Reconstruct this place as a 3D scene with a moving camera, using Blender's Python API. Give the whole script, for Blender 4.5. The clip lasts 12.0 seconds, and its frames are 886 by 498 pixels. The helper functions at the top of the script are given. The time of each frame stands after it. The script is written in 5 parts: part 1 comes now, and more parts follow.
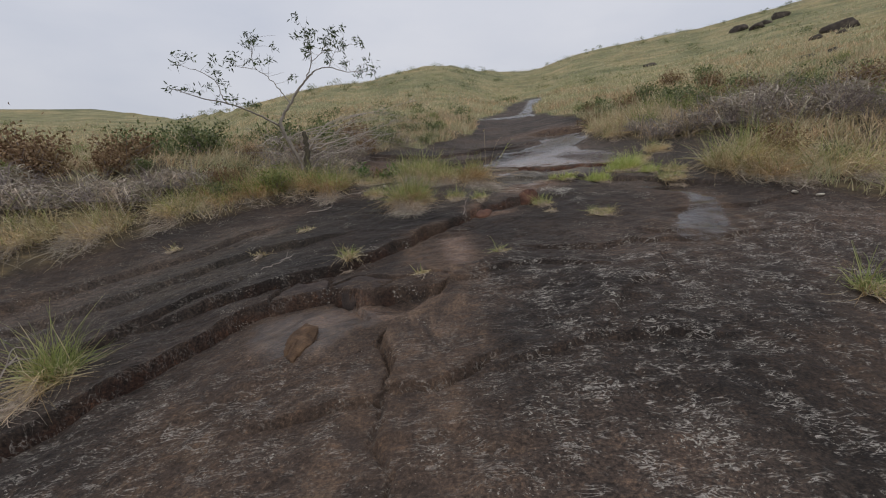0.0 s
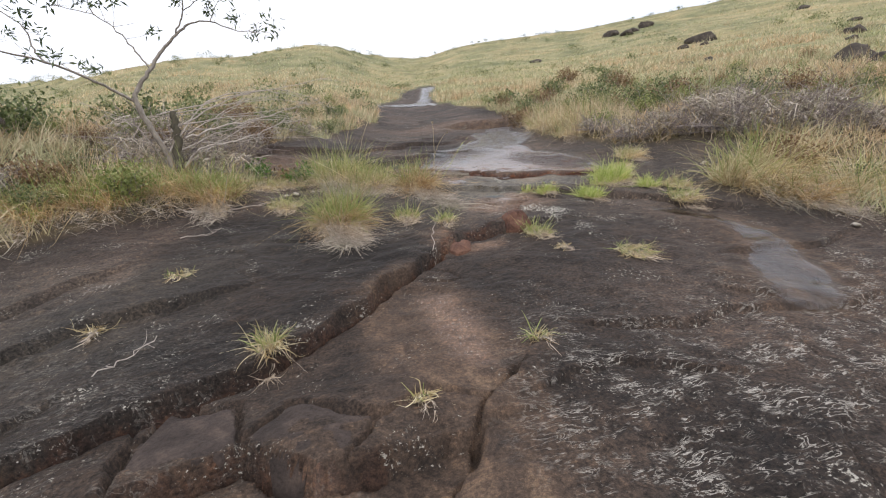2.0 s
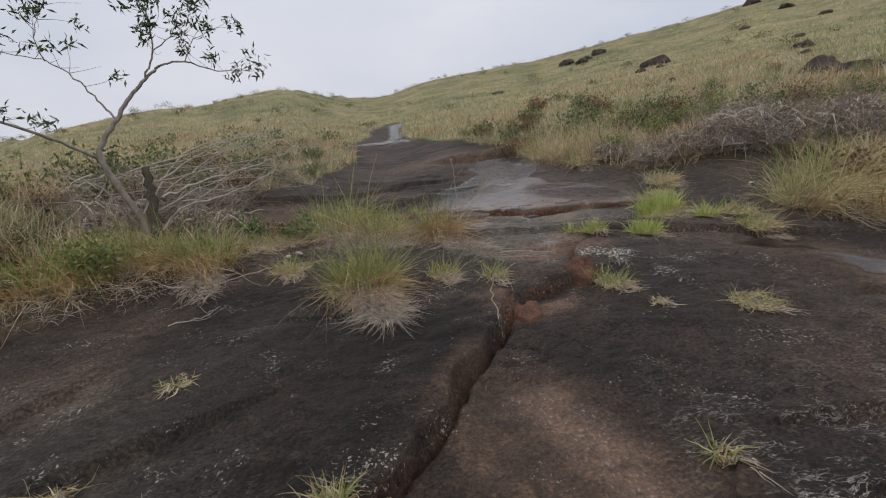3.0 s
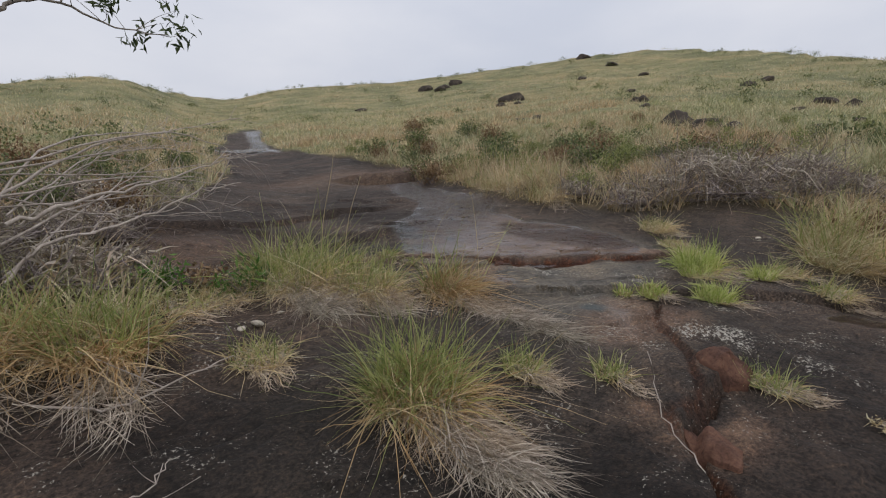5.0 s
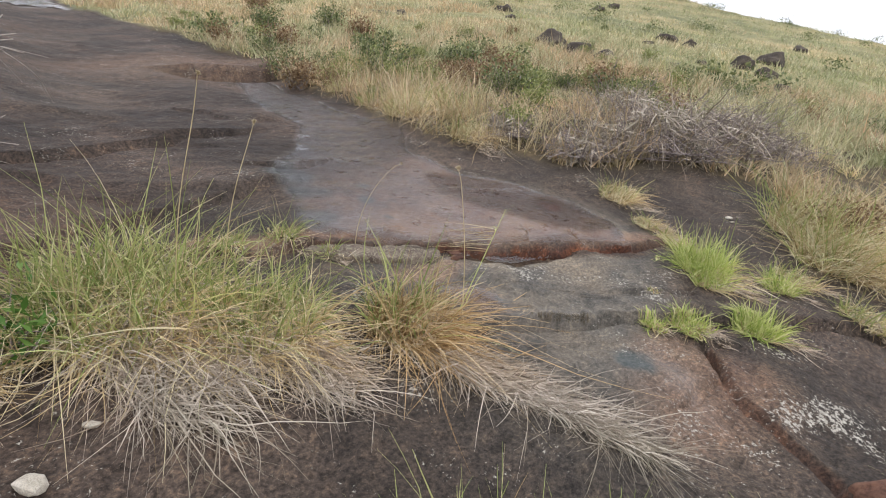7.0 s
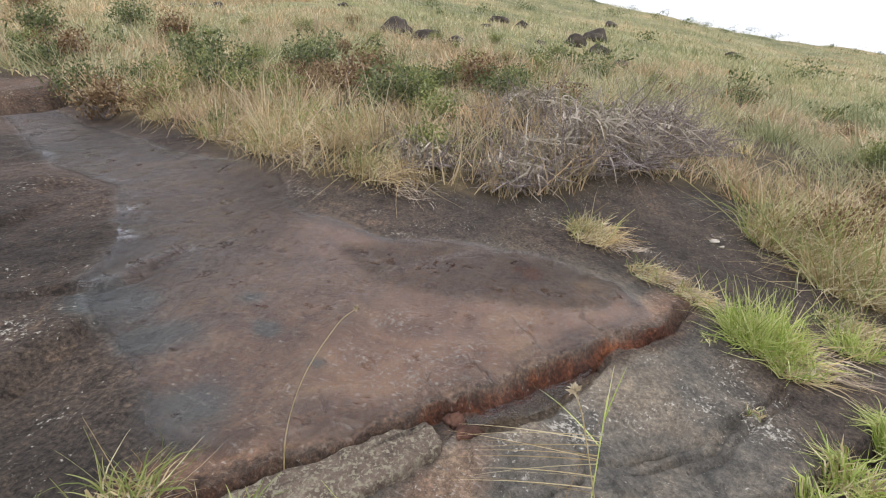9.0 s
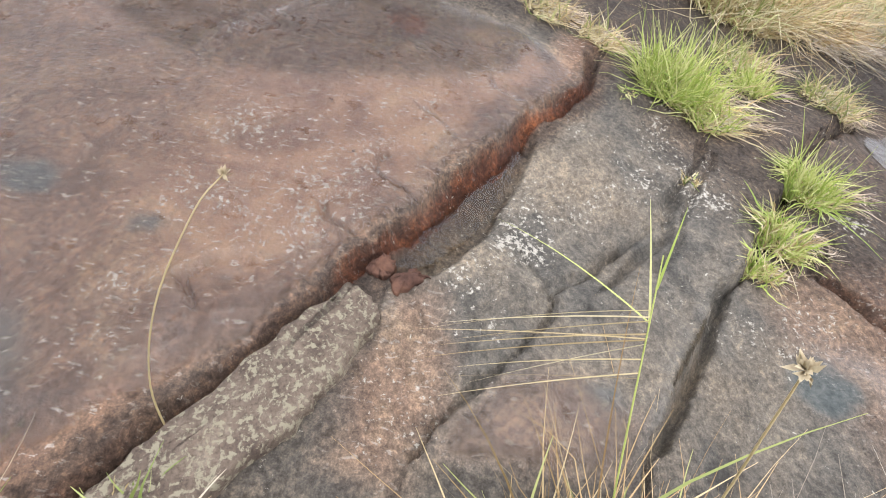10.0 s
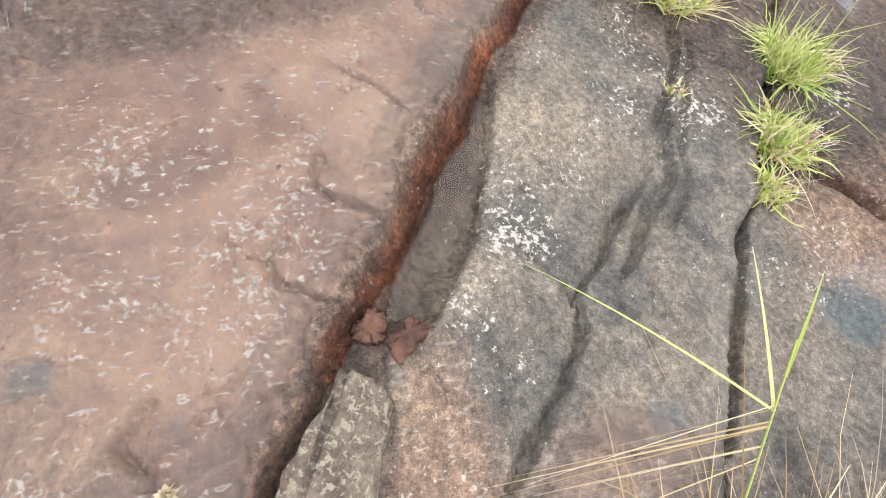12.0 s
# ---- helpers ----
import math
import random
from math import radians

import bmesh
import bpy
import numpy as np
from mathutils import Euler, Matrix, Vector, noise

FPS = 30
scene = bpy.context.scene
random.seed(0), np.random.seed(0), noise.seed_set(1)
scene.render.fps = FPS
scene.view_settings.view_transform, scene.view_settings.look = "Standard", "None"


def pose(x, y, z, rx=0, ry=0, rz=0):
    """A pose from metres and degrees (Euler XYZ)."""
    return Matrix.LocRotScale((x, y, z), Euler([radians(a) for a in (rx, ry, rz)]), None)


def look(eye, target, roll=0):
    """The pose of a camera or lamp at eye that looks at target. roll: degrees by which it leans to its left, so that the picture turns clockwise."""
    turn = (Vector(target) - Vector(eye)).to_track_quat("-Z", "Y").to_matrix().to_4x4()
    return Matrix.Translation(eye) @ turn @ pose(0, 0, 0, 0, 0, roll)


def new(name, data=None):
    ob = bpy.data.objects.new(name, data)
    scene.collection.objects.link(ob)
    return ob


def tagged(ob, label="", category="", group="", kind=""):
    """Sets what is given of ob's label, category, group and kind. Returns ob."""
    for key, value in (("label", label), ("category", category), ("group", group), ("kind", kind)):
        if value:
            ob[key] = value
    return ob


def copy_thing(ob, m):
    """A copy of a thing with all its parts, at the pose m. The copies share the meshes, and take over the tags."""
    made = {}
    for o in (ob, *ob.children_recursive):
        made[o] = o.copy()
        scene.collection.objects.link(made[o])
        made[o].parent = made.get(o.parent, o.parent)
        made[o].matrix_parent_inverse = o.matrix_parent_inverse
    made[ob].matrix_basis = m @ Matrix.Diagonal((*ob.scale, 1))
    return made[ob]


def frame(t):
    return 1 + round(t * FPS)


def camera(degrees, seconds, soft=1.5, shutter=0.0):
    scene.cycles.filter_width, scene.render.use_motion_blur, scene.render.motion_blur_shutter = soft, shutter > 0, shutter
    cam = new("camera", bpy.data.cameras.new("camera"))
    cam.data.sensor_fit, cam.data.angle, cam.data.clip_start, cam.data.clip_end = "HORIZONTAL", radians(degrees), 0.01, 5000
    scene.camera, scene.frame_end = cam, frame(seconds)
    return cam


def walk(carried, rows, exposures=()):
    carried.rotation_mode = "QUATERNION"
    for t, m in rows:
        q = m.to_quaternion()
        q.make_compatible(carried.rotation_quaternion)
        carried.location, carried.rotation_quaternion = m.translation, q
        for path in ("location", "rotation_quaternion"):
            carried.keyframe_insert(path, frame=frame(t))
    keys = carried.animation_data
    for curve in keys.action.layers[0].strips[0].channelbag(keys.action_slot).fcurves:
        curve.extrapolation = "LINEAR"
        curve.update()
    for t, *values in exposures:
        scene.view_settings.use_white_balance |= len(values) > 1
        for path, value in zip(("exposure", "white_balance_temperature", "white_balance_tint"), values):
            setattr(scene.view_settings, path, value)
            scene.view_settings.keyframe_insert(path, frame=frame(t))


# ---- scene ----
cam = camera(81.7, 12.0, soft=1.1)
METRES, EYE, TILT, LEAN, TURN = 10.0, 1.8, -6.0, 0.0, 0.0
ROWS = [
    (0.0, 0.0, 0.0, 0.0, -0.0, 0.0, 0.0),
    (0.5, -0.032, 0.0592, 0.0025, -3.29, -1.03, -0.92),
    (1.0, -0.0428, 0.1014, 0.0166, -7.04, -0.66, -1.99),
    (1.5, -0.0404, 0.1453, 0.0338, -9.75, 1.2, -1.39),
    (2.0, -0.0562, 0.1922, 0.0482, -12.86, -1.39, 0.0),
    (2.5, -0.067, 0.237, 0.0579, -13.26, 0.39, 3.5),
    (4.5, -0.1727, 0.4159, 0.1113, -29.03, 4.64, 3.07),
    (5.0, -0.1621, 0.4564, 0.117, -32.94, 2.96, 3.41),
    (5.5, -0.1576, 0.5027, 0.126, -36.96, -2.66, 1.7),
    (6.0, -0.1521, 0.5409, 0.1435, -38.15, -5.22, 1.58),
    (6.5, -0.1214, 0.575, 0.1557, -41.34, -6.2, 3.15),
    (7.0, -0.114, 0.6208, 0.1741, -50.47, -8.53, 0.06),
    (9.0, -0.0244, 0.74, 0.2194, -67.13, -10.72, 6.76),
    (9.5, 0.0028, 0.7656, 0.2137, -76.19, -25.5, 5.32),
    (10.0, 0.0317, 0.7839, 0.2174, -87.76, -41.87, 5.08),
    (10.5, 0.0637, 0.7951, 0.2098, -92.7, -49.0, 2.9),
    (11.0, 0.0777, 0.8001, 0.2177, -92.48, -55.55, 2.47),
    (11.5, 0.0808, 0.7983, 0.2183, -99.75, -58.83, 3.67),
    (12.0, 0.0819, 0.7957, 0.2218, -103.93, -58.66, 7.1),
]
walk(cam, [(t, pose(0, 0, EYE, TILT, LEAN, TURN) @ pose(METRES * x, METRES * y, METRES * z, 90 + pitch, roll, yaw)) for t, x, y, z, yaw, pitch, roll in ROWS],
     [(t, stops, 6500, 14) for t, stops in ((0.0, 0.0), (0.5, 0.45), (1.0, 0.9), (1.5, 0.15), (2.0, 0.95), (2.5, 0.25), (4.5, 0.0), (5.0, 0.1), (5.5, 0.95), (7.0, 1.05), (9.0, 1.0), (9.5, 1.45), (10.5, 1.7), (12.0, 1.85))])

# ---- light: a bright overcast day ----
world = bpy.data.worlds.new("overcast")
scene.world = world
world.use_nodes = True
wn, wl = world.node_tree.nodes, world.node_tree.links
wn.clear()
sky = wn.new("ShaderNodeTexSky")
sky.sky_type, sky.sun_disc = "NISHITA", False
sky.sun_elevation, sky.sun_rotation = radians(52), radians(150)
sky.air_density, sky.dust_density, sky.ozone_density = 1.0, 4.0, 1.0
sky_bg = wn.new("ShaderNodeBackground")
sky_bg.inputs["Strength"].default_value = 0.06
wl.new(sky.outputs[0], sky_bg.inputs["Color"])
tc = wn.new("ShaderNodeTexCoord")
cloud_map = wn.new("ShaderNodeMapping")
cloud_map.inputs["Scale"].default_value = (1.0, 1.0, 2.6)
wl.new(tc.outputs["Generated"], cloud_map.inputs["Vector"])
cloud = wn.new("ShaderNodeTexNoise")
cloud.inputs["Scale"].default_value, cloud.inputs["Detail"].default_value = 2.2, 6.0
wl.new(cloud_map.outputs[0], cloud.inputs["Vector"])
cloud_ramp = wn.new("ShaderNodeValToRGB")
cloud_ramp.color_ramp.elements[0].position, cloud_ramp.color_ramp.elements[0].color = 0.3, (0.60, 0.65, 0.73, 1)
cloud_ramp.color_ramp.elements[1].position, cloud_ramp.color_ramp.elements[1].color = 0.7, (0.76, 0.79, 0.83, 1)
wl.new(cloud.outputs["Fac"], cloud_ramp.inputs["Fac"])
height_of = wn.new("ShaderNodeSeparateXYZ")
wl.new(tc.outputs["Generated"], height_of.inputs[0])
overhead = wn.new("ShaderNodeMapRange")
overhead.inputs["To Min"].default_value, overhead.inputs["To Max"].default_value = 0.86, 1.25
wl.new(height_of.outputs["Z"], overhead.inputs["Value"])
cloud_bg = wn.new("ShaderNodeBackground")
wl.new(overhead.outputs[0], cloud_bg.inputs["Strength"])
wl.new(cloud_ramp.outputs[0], cloud_bg.inputs["Color"])
sky_mix = wn.new("ShaderNodeMixShader")
sky_mix.inputs[0].default_value = 0.88
wl.new(sky_bg.outputs[0], sky_mix.inputs[1])
wl.new(cloud_bg.outputs[0], sky_mix.inputs[2])
world_out = wn.new("ShaderNodeOutputWorld")
wl.new(sky_mix.outputs[0], world_out.inputs["Surface"])

sun = new("sun", bpy.data.lights.new("sun", "SUN"))
sun.data.energy, sun.data.angle, sun.data.color = 0.9, radians(100), (1.0, 0.95, 0.88)
sun.matrix_world = look((0, 0, 30), (0 + 30 * math.cos(radians(52)) / math.sin(radians(52)) * 0.3, 12, 0))


# ---- noise and plan helpers ----
def sstep(a, b, v):
    s = np.clip((v - a) / (b - a), 0, 1)
    return s * s * (3 - 2 * s)


def lattice(ix, iy, seed):
    h = (ix * 374761393 + iy * 668265263 + seed * 144665) & 0x7FFFFFFF
    h = ((h ^ (h >> 13)) * 1274126177) & 0x7FFFFFFF
    return ((h ^ (h >> 16)) & 0xFFFFF) / 0xFFFFF


def vnoise(x, y, seed=0):
    """Smooth noise in -1 to 1, one lump a unit."""
    ix, iy = np.floor(x).astype(np.int64), np.floor(y).astype(np.int64)
    fx, fy = x - ix, y - iy
    fx, fy = fx * fx * fx * (fx * (6 * fx - 15) + 10), fy * fy * fy * (fy * (6 * fy - 15) + 10)
    a = lattice(ix, iy, seed) * (1 - fx) + lattice(ix + 1, iy, seed) * fx
    b = lattice(ix, iy + 1, seed) * (1 - fx) + lattice(ix + 1, iy + 1, seed) * fx
    return 2 * (a * (1 - fy) + b * fy) - 1


def fbm(x, y, scale, octaves=4, seed=0):
    out, amp = 0, 1.0
    for o in range(octaves):
        out = out + amp * vnoise(x * scale * 2 ** o + 3.1 * o, y * scale * 2 ** o - 7.7 * o, seed + o)
        amp *= 0.5
    return out / 1.9


def line_distance(x, y, line):
    """Distance to a line in plan, and +1 on its left, -1 on its right."""
    best, side = np.full(np.shape(x), 1e9), np.zeros(np.shape(x))
    for (ax, ay), (bx, by) in zip(line[:-1], line[1:]):
        dx, dy = bx - ax, by - ay
        s = np.clip(((x - ax) * dx + (y - ay) * dy) / (dx * dx + dy * dy), 0, 1)
        d = np.hypot(x - ax - s * dx, y - ay - s * dy)
        near_it = d < best
        side = np.where(near_it, np.sign(dx * (y - ay) - dy * (x - ax)), side)
        best = np.where(near_it, d, best)
    return best, side


def inside(x, y, poly):
    """Signed distance to a polygon in plan, positive inside."""
    d, _ = line_distance(x, y, poly + poly[:1])
    odd = np.zeros(np.shape(x), bool)
    for (ax, ay), (bx, by) in zip(poly, poly[1:] + poly[:1]):
        odd ^= ((ay > y) != (by > y)) & (x < (bx - ax) * (y - ay) / (by - ay + 1e-12) + ax)
    return np.where(odd, d, -d)


# ---- the plan: hill outline, rock, water, cracks ----
SKY_AZ = [-180, -120, -75, -60, -40, -34, -28, -20, -14, -9, -5, 0, 3, 7, 11, 13, 17, 24, 30, 36, 43, 49, 57, 65, 70, 76, 82, 89, 93, 100, 107, 130, 180]
SKY_EL = [-9, -6, 3, 5.5, 6.9, 7.7, 7.2, 9.5, 11.4, 12, 13.3, 14.2, 13.5, 13.2, 13.4, 14.2, 15.1, 15.7, 16.4, 17.2, 17.7, 18.3, 18, 16.4, 15.1, 13.6, 12.2, 10.2, 8.8, 6.9, 5.3, -3, -9]
CREST_AZ = [-180, -60, -34, -28, -22, -10, 0, 7, 13, 40, 57, 70, 90, 120, 180]
CREST_R = [160, 200, 200, 150, 75, 90, 100, 120, 120, 130, 130, 85, 70, 120, 160]

ROCK = [(-6.5, -3), (-5.5, 3), (-4.5, 5.1), (-4.14, 5.7), (-3.44, 6.45), (-2.77, 6.9), (-2.1, 7.45), (-1.5, 7.7), (-1.35, 8.6), (-1.9, 9.3), (-1.5, 10.5),
        (-0.8, 12), (0.0, 15.3), (1.05, 18.9), (1.6, 25), (1.9, 29), (5.5, 44), (8.4, 54), (9.9, 54), (7.5, 42), (5.6, 31), (5.1, 28), (5.0, 24), (5.2, 19.3), (4.94, 18), (4.9, 15.8),
        (3.6, 12.5), (2.95, 10.6), (3.06, 9.4), (3.6, 8.6), (3.9, 8.3), (4.5, 7.85), (5.0, 7.1), (4.3, 6.6), (3.2, 6.5), (3.6, 5.9), (3.85, 5.3), (4.4, 4.4), (6, 3), (7, -3)]
POOL = [(3.50, 14.80), (4.05, 14.66), (2.91, 11.40), (2.89, 10.23), (2.42, 9.68), (2.47, 9.05), (2.78, 8.25), (2.68, 7.74), (2.37, 7.53), (1.80, 7.935), (1.31, 8.27),
        (0.88, 8.57), (0.645, 8.76), (0.67, 8.96), (0.89, 9.35), (1.01, 9.76), (1.16, 9.98), (1.53, 10.25), (2.11, 11.02), (2.09, 11.57)]
UPPER_STREAM = [(1.9, 28.9), (3.3, 29.3), (5.0, 28.2), (5.3, 31.5), (6.3, 36), (7.4, 42), (9.5, 50), (8.6, 52.5), (6.9, 44), (5.4, 36), (4.6, 32.5), (3.1, 31)]
SIDE_STREAM = [(2.28, 6.12), (2.60, 6.08), (2.74, 5.75), (2.72, 5.4), (2.74, 5.1), (2.66, 4.82), (2.52, 4.45), (2.3, 4.22), (2.03, 4.34), (2.08, 4.62), (2.36, 4.95), (2.54, 5.25), (2.57, 5.55), (2.48, 5.85)]
FILM = [(-0.04, 5.03), (0.17, 5.0), (0.3, 4.7), (0.23, 4.07), (0.04, 4.23), (-0.05, 4.69)]
TROUGH = [(-1.38, 3.62), (-1.1, 3.72), (-0.81, 3.76), (-0.36, 3.6), (-0.2, 3.48), (-0.6, 3.2), (-0.72, 2.95), (-1.05, 2.92), (-1.28, 3.25)]
SEEP = [(1.02, 6.62), (1.25, 6.72), (1.35, 7.0), (1.2, 7.02), (1.05, 6.85)]
RUST_BAND = [(-0.30, 5.11), (0.0, 5.4), (0.38, 4.43), (0.27, 3.50), (0.1, 2.0), (-0.6, 1.6), (-0.4, 3.15), (-0.05, 3.98), (-0.36, 3.9)]
CRACK_POOL = [(1.98, 7.74), (1.64, 7.85), (1.53, 7.90), (1.40, 7.98), (1.27, 8.07), (1.27, 8.22), (1.42, 8.14), (1.61, 8.04), (1.71, 7.96), (1.91, 7.82)]
GROOVE = [(1.28, 7.335), (1.13, 7.44), (1.0, 7.525), (0.84, 7.63), (0.86, 7.575), (1.0, 7.475), (1.18, 7.34), (1.31, 7.245)]
RED_PAN = [(0.80, 8.06), (0.92, 7.98), (0.98, 7.90), (1.03, 7.80), (1.02, 7.68), (0.95, 7.58), (0.80, 7.66)]
FLOW = [(1.94, 8.98), (1.97, 8.7), (2.04, 8.43), (2.11, 8.2), (2.17, 8.02), (2.32, 7.8), (2.63, 7.71), (2.75, 8.13), (2.46, 8.85), (2.2, 9.3)]
RED_SHELF = [(1.17, 7.0), (1.41, 6.80), (1.15, 6.54), (0.72, 6.60), (0.80, 6.88)]
ALGAE = [(1.28, 8.77, 0.06), (1.20, 8.62, 0.05), (1.15, 8.55, 0.05), (1.02, 8.50, 0.05), (1.16, 9.72, 0.20), (1.10, 9.40, 0.16), (0.86, 8.98, 0.16), (1.5, 9.3, 0.07), (1.35, 9.1, 0.05), (1.09, 7.03, 0.08), (0.98, 7.66, 0.06)]

# line, rise of its left side, reach of that rise, depth, half width
CRACKS = [
    ([(-2.4, 2.4), (-1.86, 3.08), (-1.63, 3.47), (-1.49, 3.74), (-1.30, 3.78), (-1.08, 3.82), (-0.86, 3.88), (-0.6, 3.66), (-0.36, 3.7)], 0.11, 0.5, 0.09, 0.024),
    ([(-1.9, 4.0), (-1.30, 4.25), (-1.14, 4.33), (-0.93, 4.46), (-0.74, 4.57), (-0.53, 4.75), (-0.33, 4.98), (-0.17, 5.22), (0.10, 5.47), (0.30, 5.78), (0.57, 5.96), (0.87, 6.01)], 0.09, 0.5, 0.11, 0.028),
    ([(0.31, 4.1), (0.10, 3.93), (-0.07, 3.59), (-0.16, 3.50), (-0.36, 3.16), (-0.39, 2.97), (-0.29, 2.75), (-0.28, 2.45)], 0.05, 0.3, 0.07, 0.016),
    ([(-0.74, 2.34), (-0.50, 2.39), (-0.25, 2.40), (-0.06, 2.37), (0.19, 2.55)], 0.04, 0.2, 0.05, 0.014),
    ([(-0.29, 2.4), (-0.32, 2.1), (-0.2, 1.85), (-0.24, 1.5)], 0.01, 0.2, 0.03, 0.012),
    ([(2.60, 7.42), (2.32, 7.51), (2.06, 7.73), (1.81, 7.90), (1.66, 8.01), (1.48, 8.12), (1.35, 8.21), (1.23, 8.29), (1.01, 8.44), (0.77, 8.60), (0.58, 8.72), (0.32, 8.74), (0.1, 8.9)], -0.028, 0.35, 0.05, 0.017),
    ([(2.15, 7.04), (1.83, 7.24), (1.57, 7.36), (1.46, 7.47), (1.33, 7.58)], 0.012, 0.15, 0.03, 0.016),
    ([(1.52, 7.50), (1.36, 7.66), (1.29, 7.75), (1.20, 7.79), (1.09, 7.86), (0.99, 7.95), (0.92, 8.01), (0.8, 8.08)], 0.025, 0.15, 0.035, 0.011),
    ([(1.42, 7.82), (1.30, 7.75)], 0.0, 0.1, 0.014, 0.008),
    ([(2.95, 5.95), (2.67, 6.10), (2.35, 6.48), (1.85, 6.84), (1.54, 7.05), (1.42, 7.19), (1.31, 7.27), (1.14, 7.38), (1.01, 7.45), (0.83, 7.58), (0.6, 7.65)], -0.05, 0.3, 0.075, 0.016),
    ([(1.63, 6.77), (1.56, 6.85), (1.46, 6.76), (1.35, 6.69), (1.1, 6.75)], -0.02, 0.2, 0.02, 0.02),
    ([(1.53, 6.80), (1.26, 6.61), (1.02, 6.24), (0.87, 6.14), (0.69, 6.01), (0.44, 6.02), (0.34, 5.87), (0.28, 5.66), (0.12, 5.48)], 0.025, 0.2, 0.028, 0.017),
    ([(1.27, 7.80), (1.62, 7.41), (2.01, 7.08)], 0.01, 0.12, 0.01, 0.01),
    ([(1.05, 3.0), (1.25, 3.35), (1.5, 3.5)], 0.03, 0.25, 0.01, 0.015),
    ([(1.6, 3.6), (1.75, 4.1), (1.65, 4.4)], 0.03, 0.3, 0.01, 0.015),
    ([(-3.4, 4.2), (-2.6, 4.7), (-2.0, 5.2), (-1.4, 5.4)], 0.06, 0.3, 0.04, 0.02),
    ([(-3.2, 3.4), (-2.5, 3.7), (-2.0, 4.2)], 0.06, 0.3, 0.05, 0.02),
    ([(3.2, 15.4), (3.6, 15.15), (4.1, 15.1), (4.5, 15.3), (5.1, 16.2)], 0.26, 0.5, 0.10, 0.09),
    ([(2.08, 7.02), (1.78, 7.21), (1.55, 7.31), (1.42, 7.42)], 0.0, 0.15, 0.018, 0.010),
    ([(-0.62, 3.62), (-0.5, 3.42), (-0.62, 3.28), (-0.8, 3.1), (-0.95, 2.95)], 0.035, 0.2, 0.03, 0.012),
    ([(-1.35, 4.25), (-1.30, 3.98), (-1.32, 3.8)], 0.0, 0.2, 0.03, 0.010),
    ([(-3.9, 4.6), (-3.2, 5.1), (-2.6, 5.4), (-2.2, 5.9)], 0.06, 0.3, 0.04, 0.02),
    ([(0.45, 3.95), (0.75, 4.05), (1.0, 3.9)], 0.03, 0.25, 0.015, 0.012),
    ([(0.5, 2.6), (0.9, 2.75), (1.3, 2.7)], 0.03, 0.25, 0.02, 0.012),
    ([(-0.9, 9.0), (-0.3, 9.3), (0.4, 9.5), (0.9, 9.6)], 0.05, 0.3, 0.05, 0.02),
    ([(-1.4, 10.0), (-0.5, 10.4), (0.5, 10.7), (1.3, 10.9)], 0.06, 0.3, 0.05, 0.025),
    ([(1.55, 8.16), (1.60, 8.24), (1.67, 8.27), (1.72, 8.24)], 0.014, 0.07, 0.032, 0.009),
    ([(1.36, 8.28), (1.40, 8.36), (1.47, 8.40), (1.50, 8.36)], 0.014, 0.07, 0.032, 0.009),
    ([(1.85, 8.02), (1.93, 8.09), (1.98, 8.16)], 0.014, 0.07, 0.032, 0.009),
    ([(2.1, 7.78), (2.16, 7.88), (2.26, 7.9)], 0.014, 0.07, 0.032, 0.009),
    ([(1.05, 8.62), (1.14, 8.66), (1.2, 8.6)], 0.014, 0.07, 0.032, 0.009),
    ([(2.0, 8.9), (2.3, 8.75), (2.55, 8.55)], 0.012, 0.15, 0.012, 0.012),
    ([(1.0, 10.0), (1.2, 9.85), (1.5, 9.9)], 0.03, 0.2, 0.03, 0.018),
    ([(-1.30, 3.80), (-1.33, 4.02), (-1.24, 4.27), (-0.93, 4.24), (-0.89, 3.88)], 0.01, 0.1, 0.045, 0.016),
    ([(-0.88, 3.94), (-0.69, 4.13), (-0.36, 3.93), (-0.50, 3.70), (-0.68, 3.68), (-0.87, 3.92)], 0.015, 0.1, 0.045, 0.016),
    ([(-0.36, 3.9), (-0.1, 4.05), (0.1, 3.95)], 0.01, 0.1, 0.03, 0.012),
    ([(-0.36, 3.16), (-0.5, 2.9), (-0.75, 2.8), (-1.0, 2.55)], 0.03, 0.2, 0.035, 0.013),
    ([(0.1, 5.3), (0.22, 5.22), (0.34, 5.27), (0.30, 5.42), (0.12, 5.47)], 0.01, 0.08, 0.03, 0.012),
    ([(1.0, 4.35), (1.35, 4.25), (1.7, 4.35), (2.0, 4.3)], 0.04, 0.3, 0.03, 0.014),
    ([(2.4, 5.0), (2.9, 4.95), (3.3, 5.1)], 0.03, 0.2, 0.03, 0.015),
    ([(2.0, 4.42), (2.35, 4.2), (2.55, 4.25)], 0.03, 0.2, 0.02, 0.014),
]


def flowing(x, y):
    """Where the water runs in ripples: 1, and still or thin: 0."""
    return np.maximum(sstep(-0.06, 0.08, inside(x, y, FLOW) + 0.05 * fbm(x, y, 4, 3, 83)), 0.85 * sstep(8.9, 9.6, y + 0.4 * (1.3 - x)))


def near_slope(x, y):
    a, b = x / 4, (y - 6) / 4
    return (1.597 + 0.475 * a + 0.819 * b + 0.078 * a * a - 0.159 * a * b + 0.032 * b * b
            - 0.037 * a ** 3 + 0.481 * a * a * b - 0.13 * a * b * b + 0.014 * b ** 3)


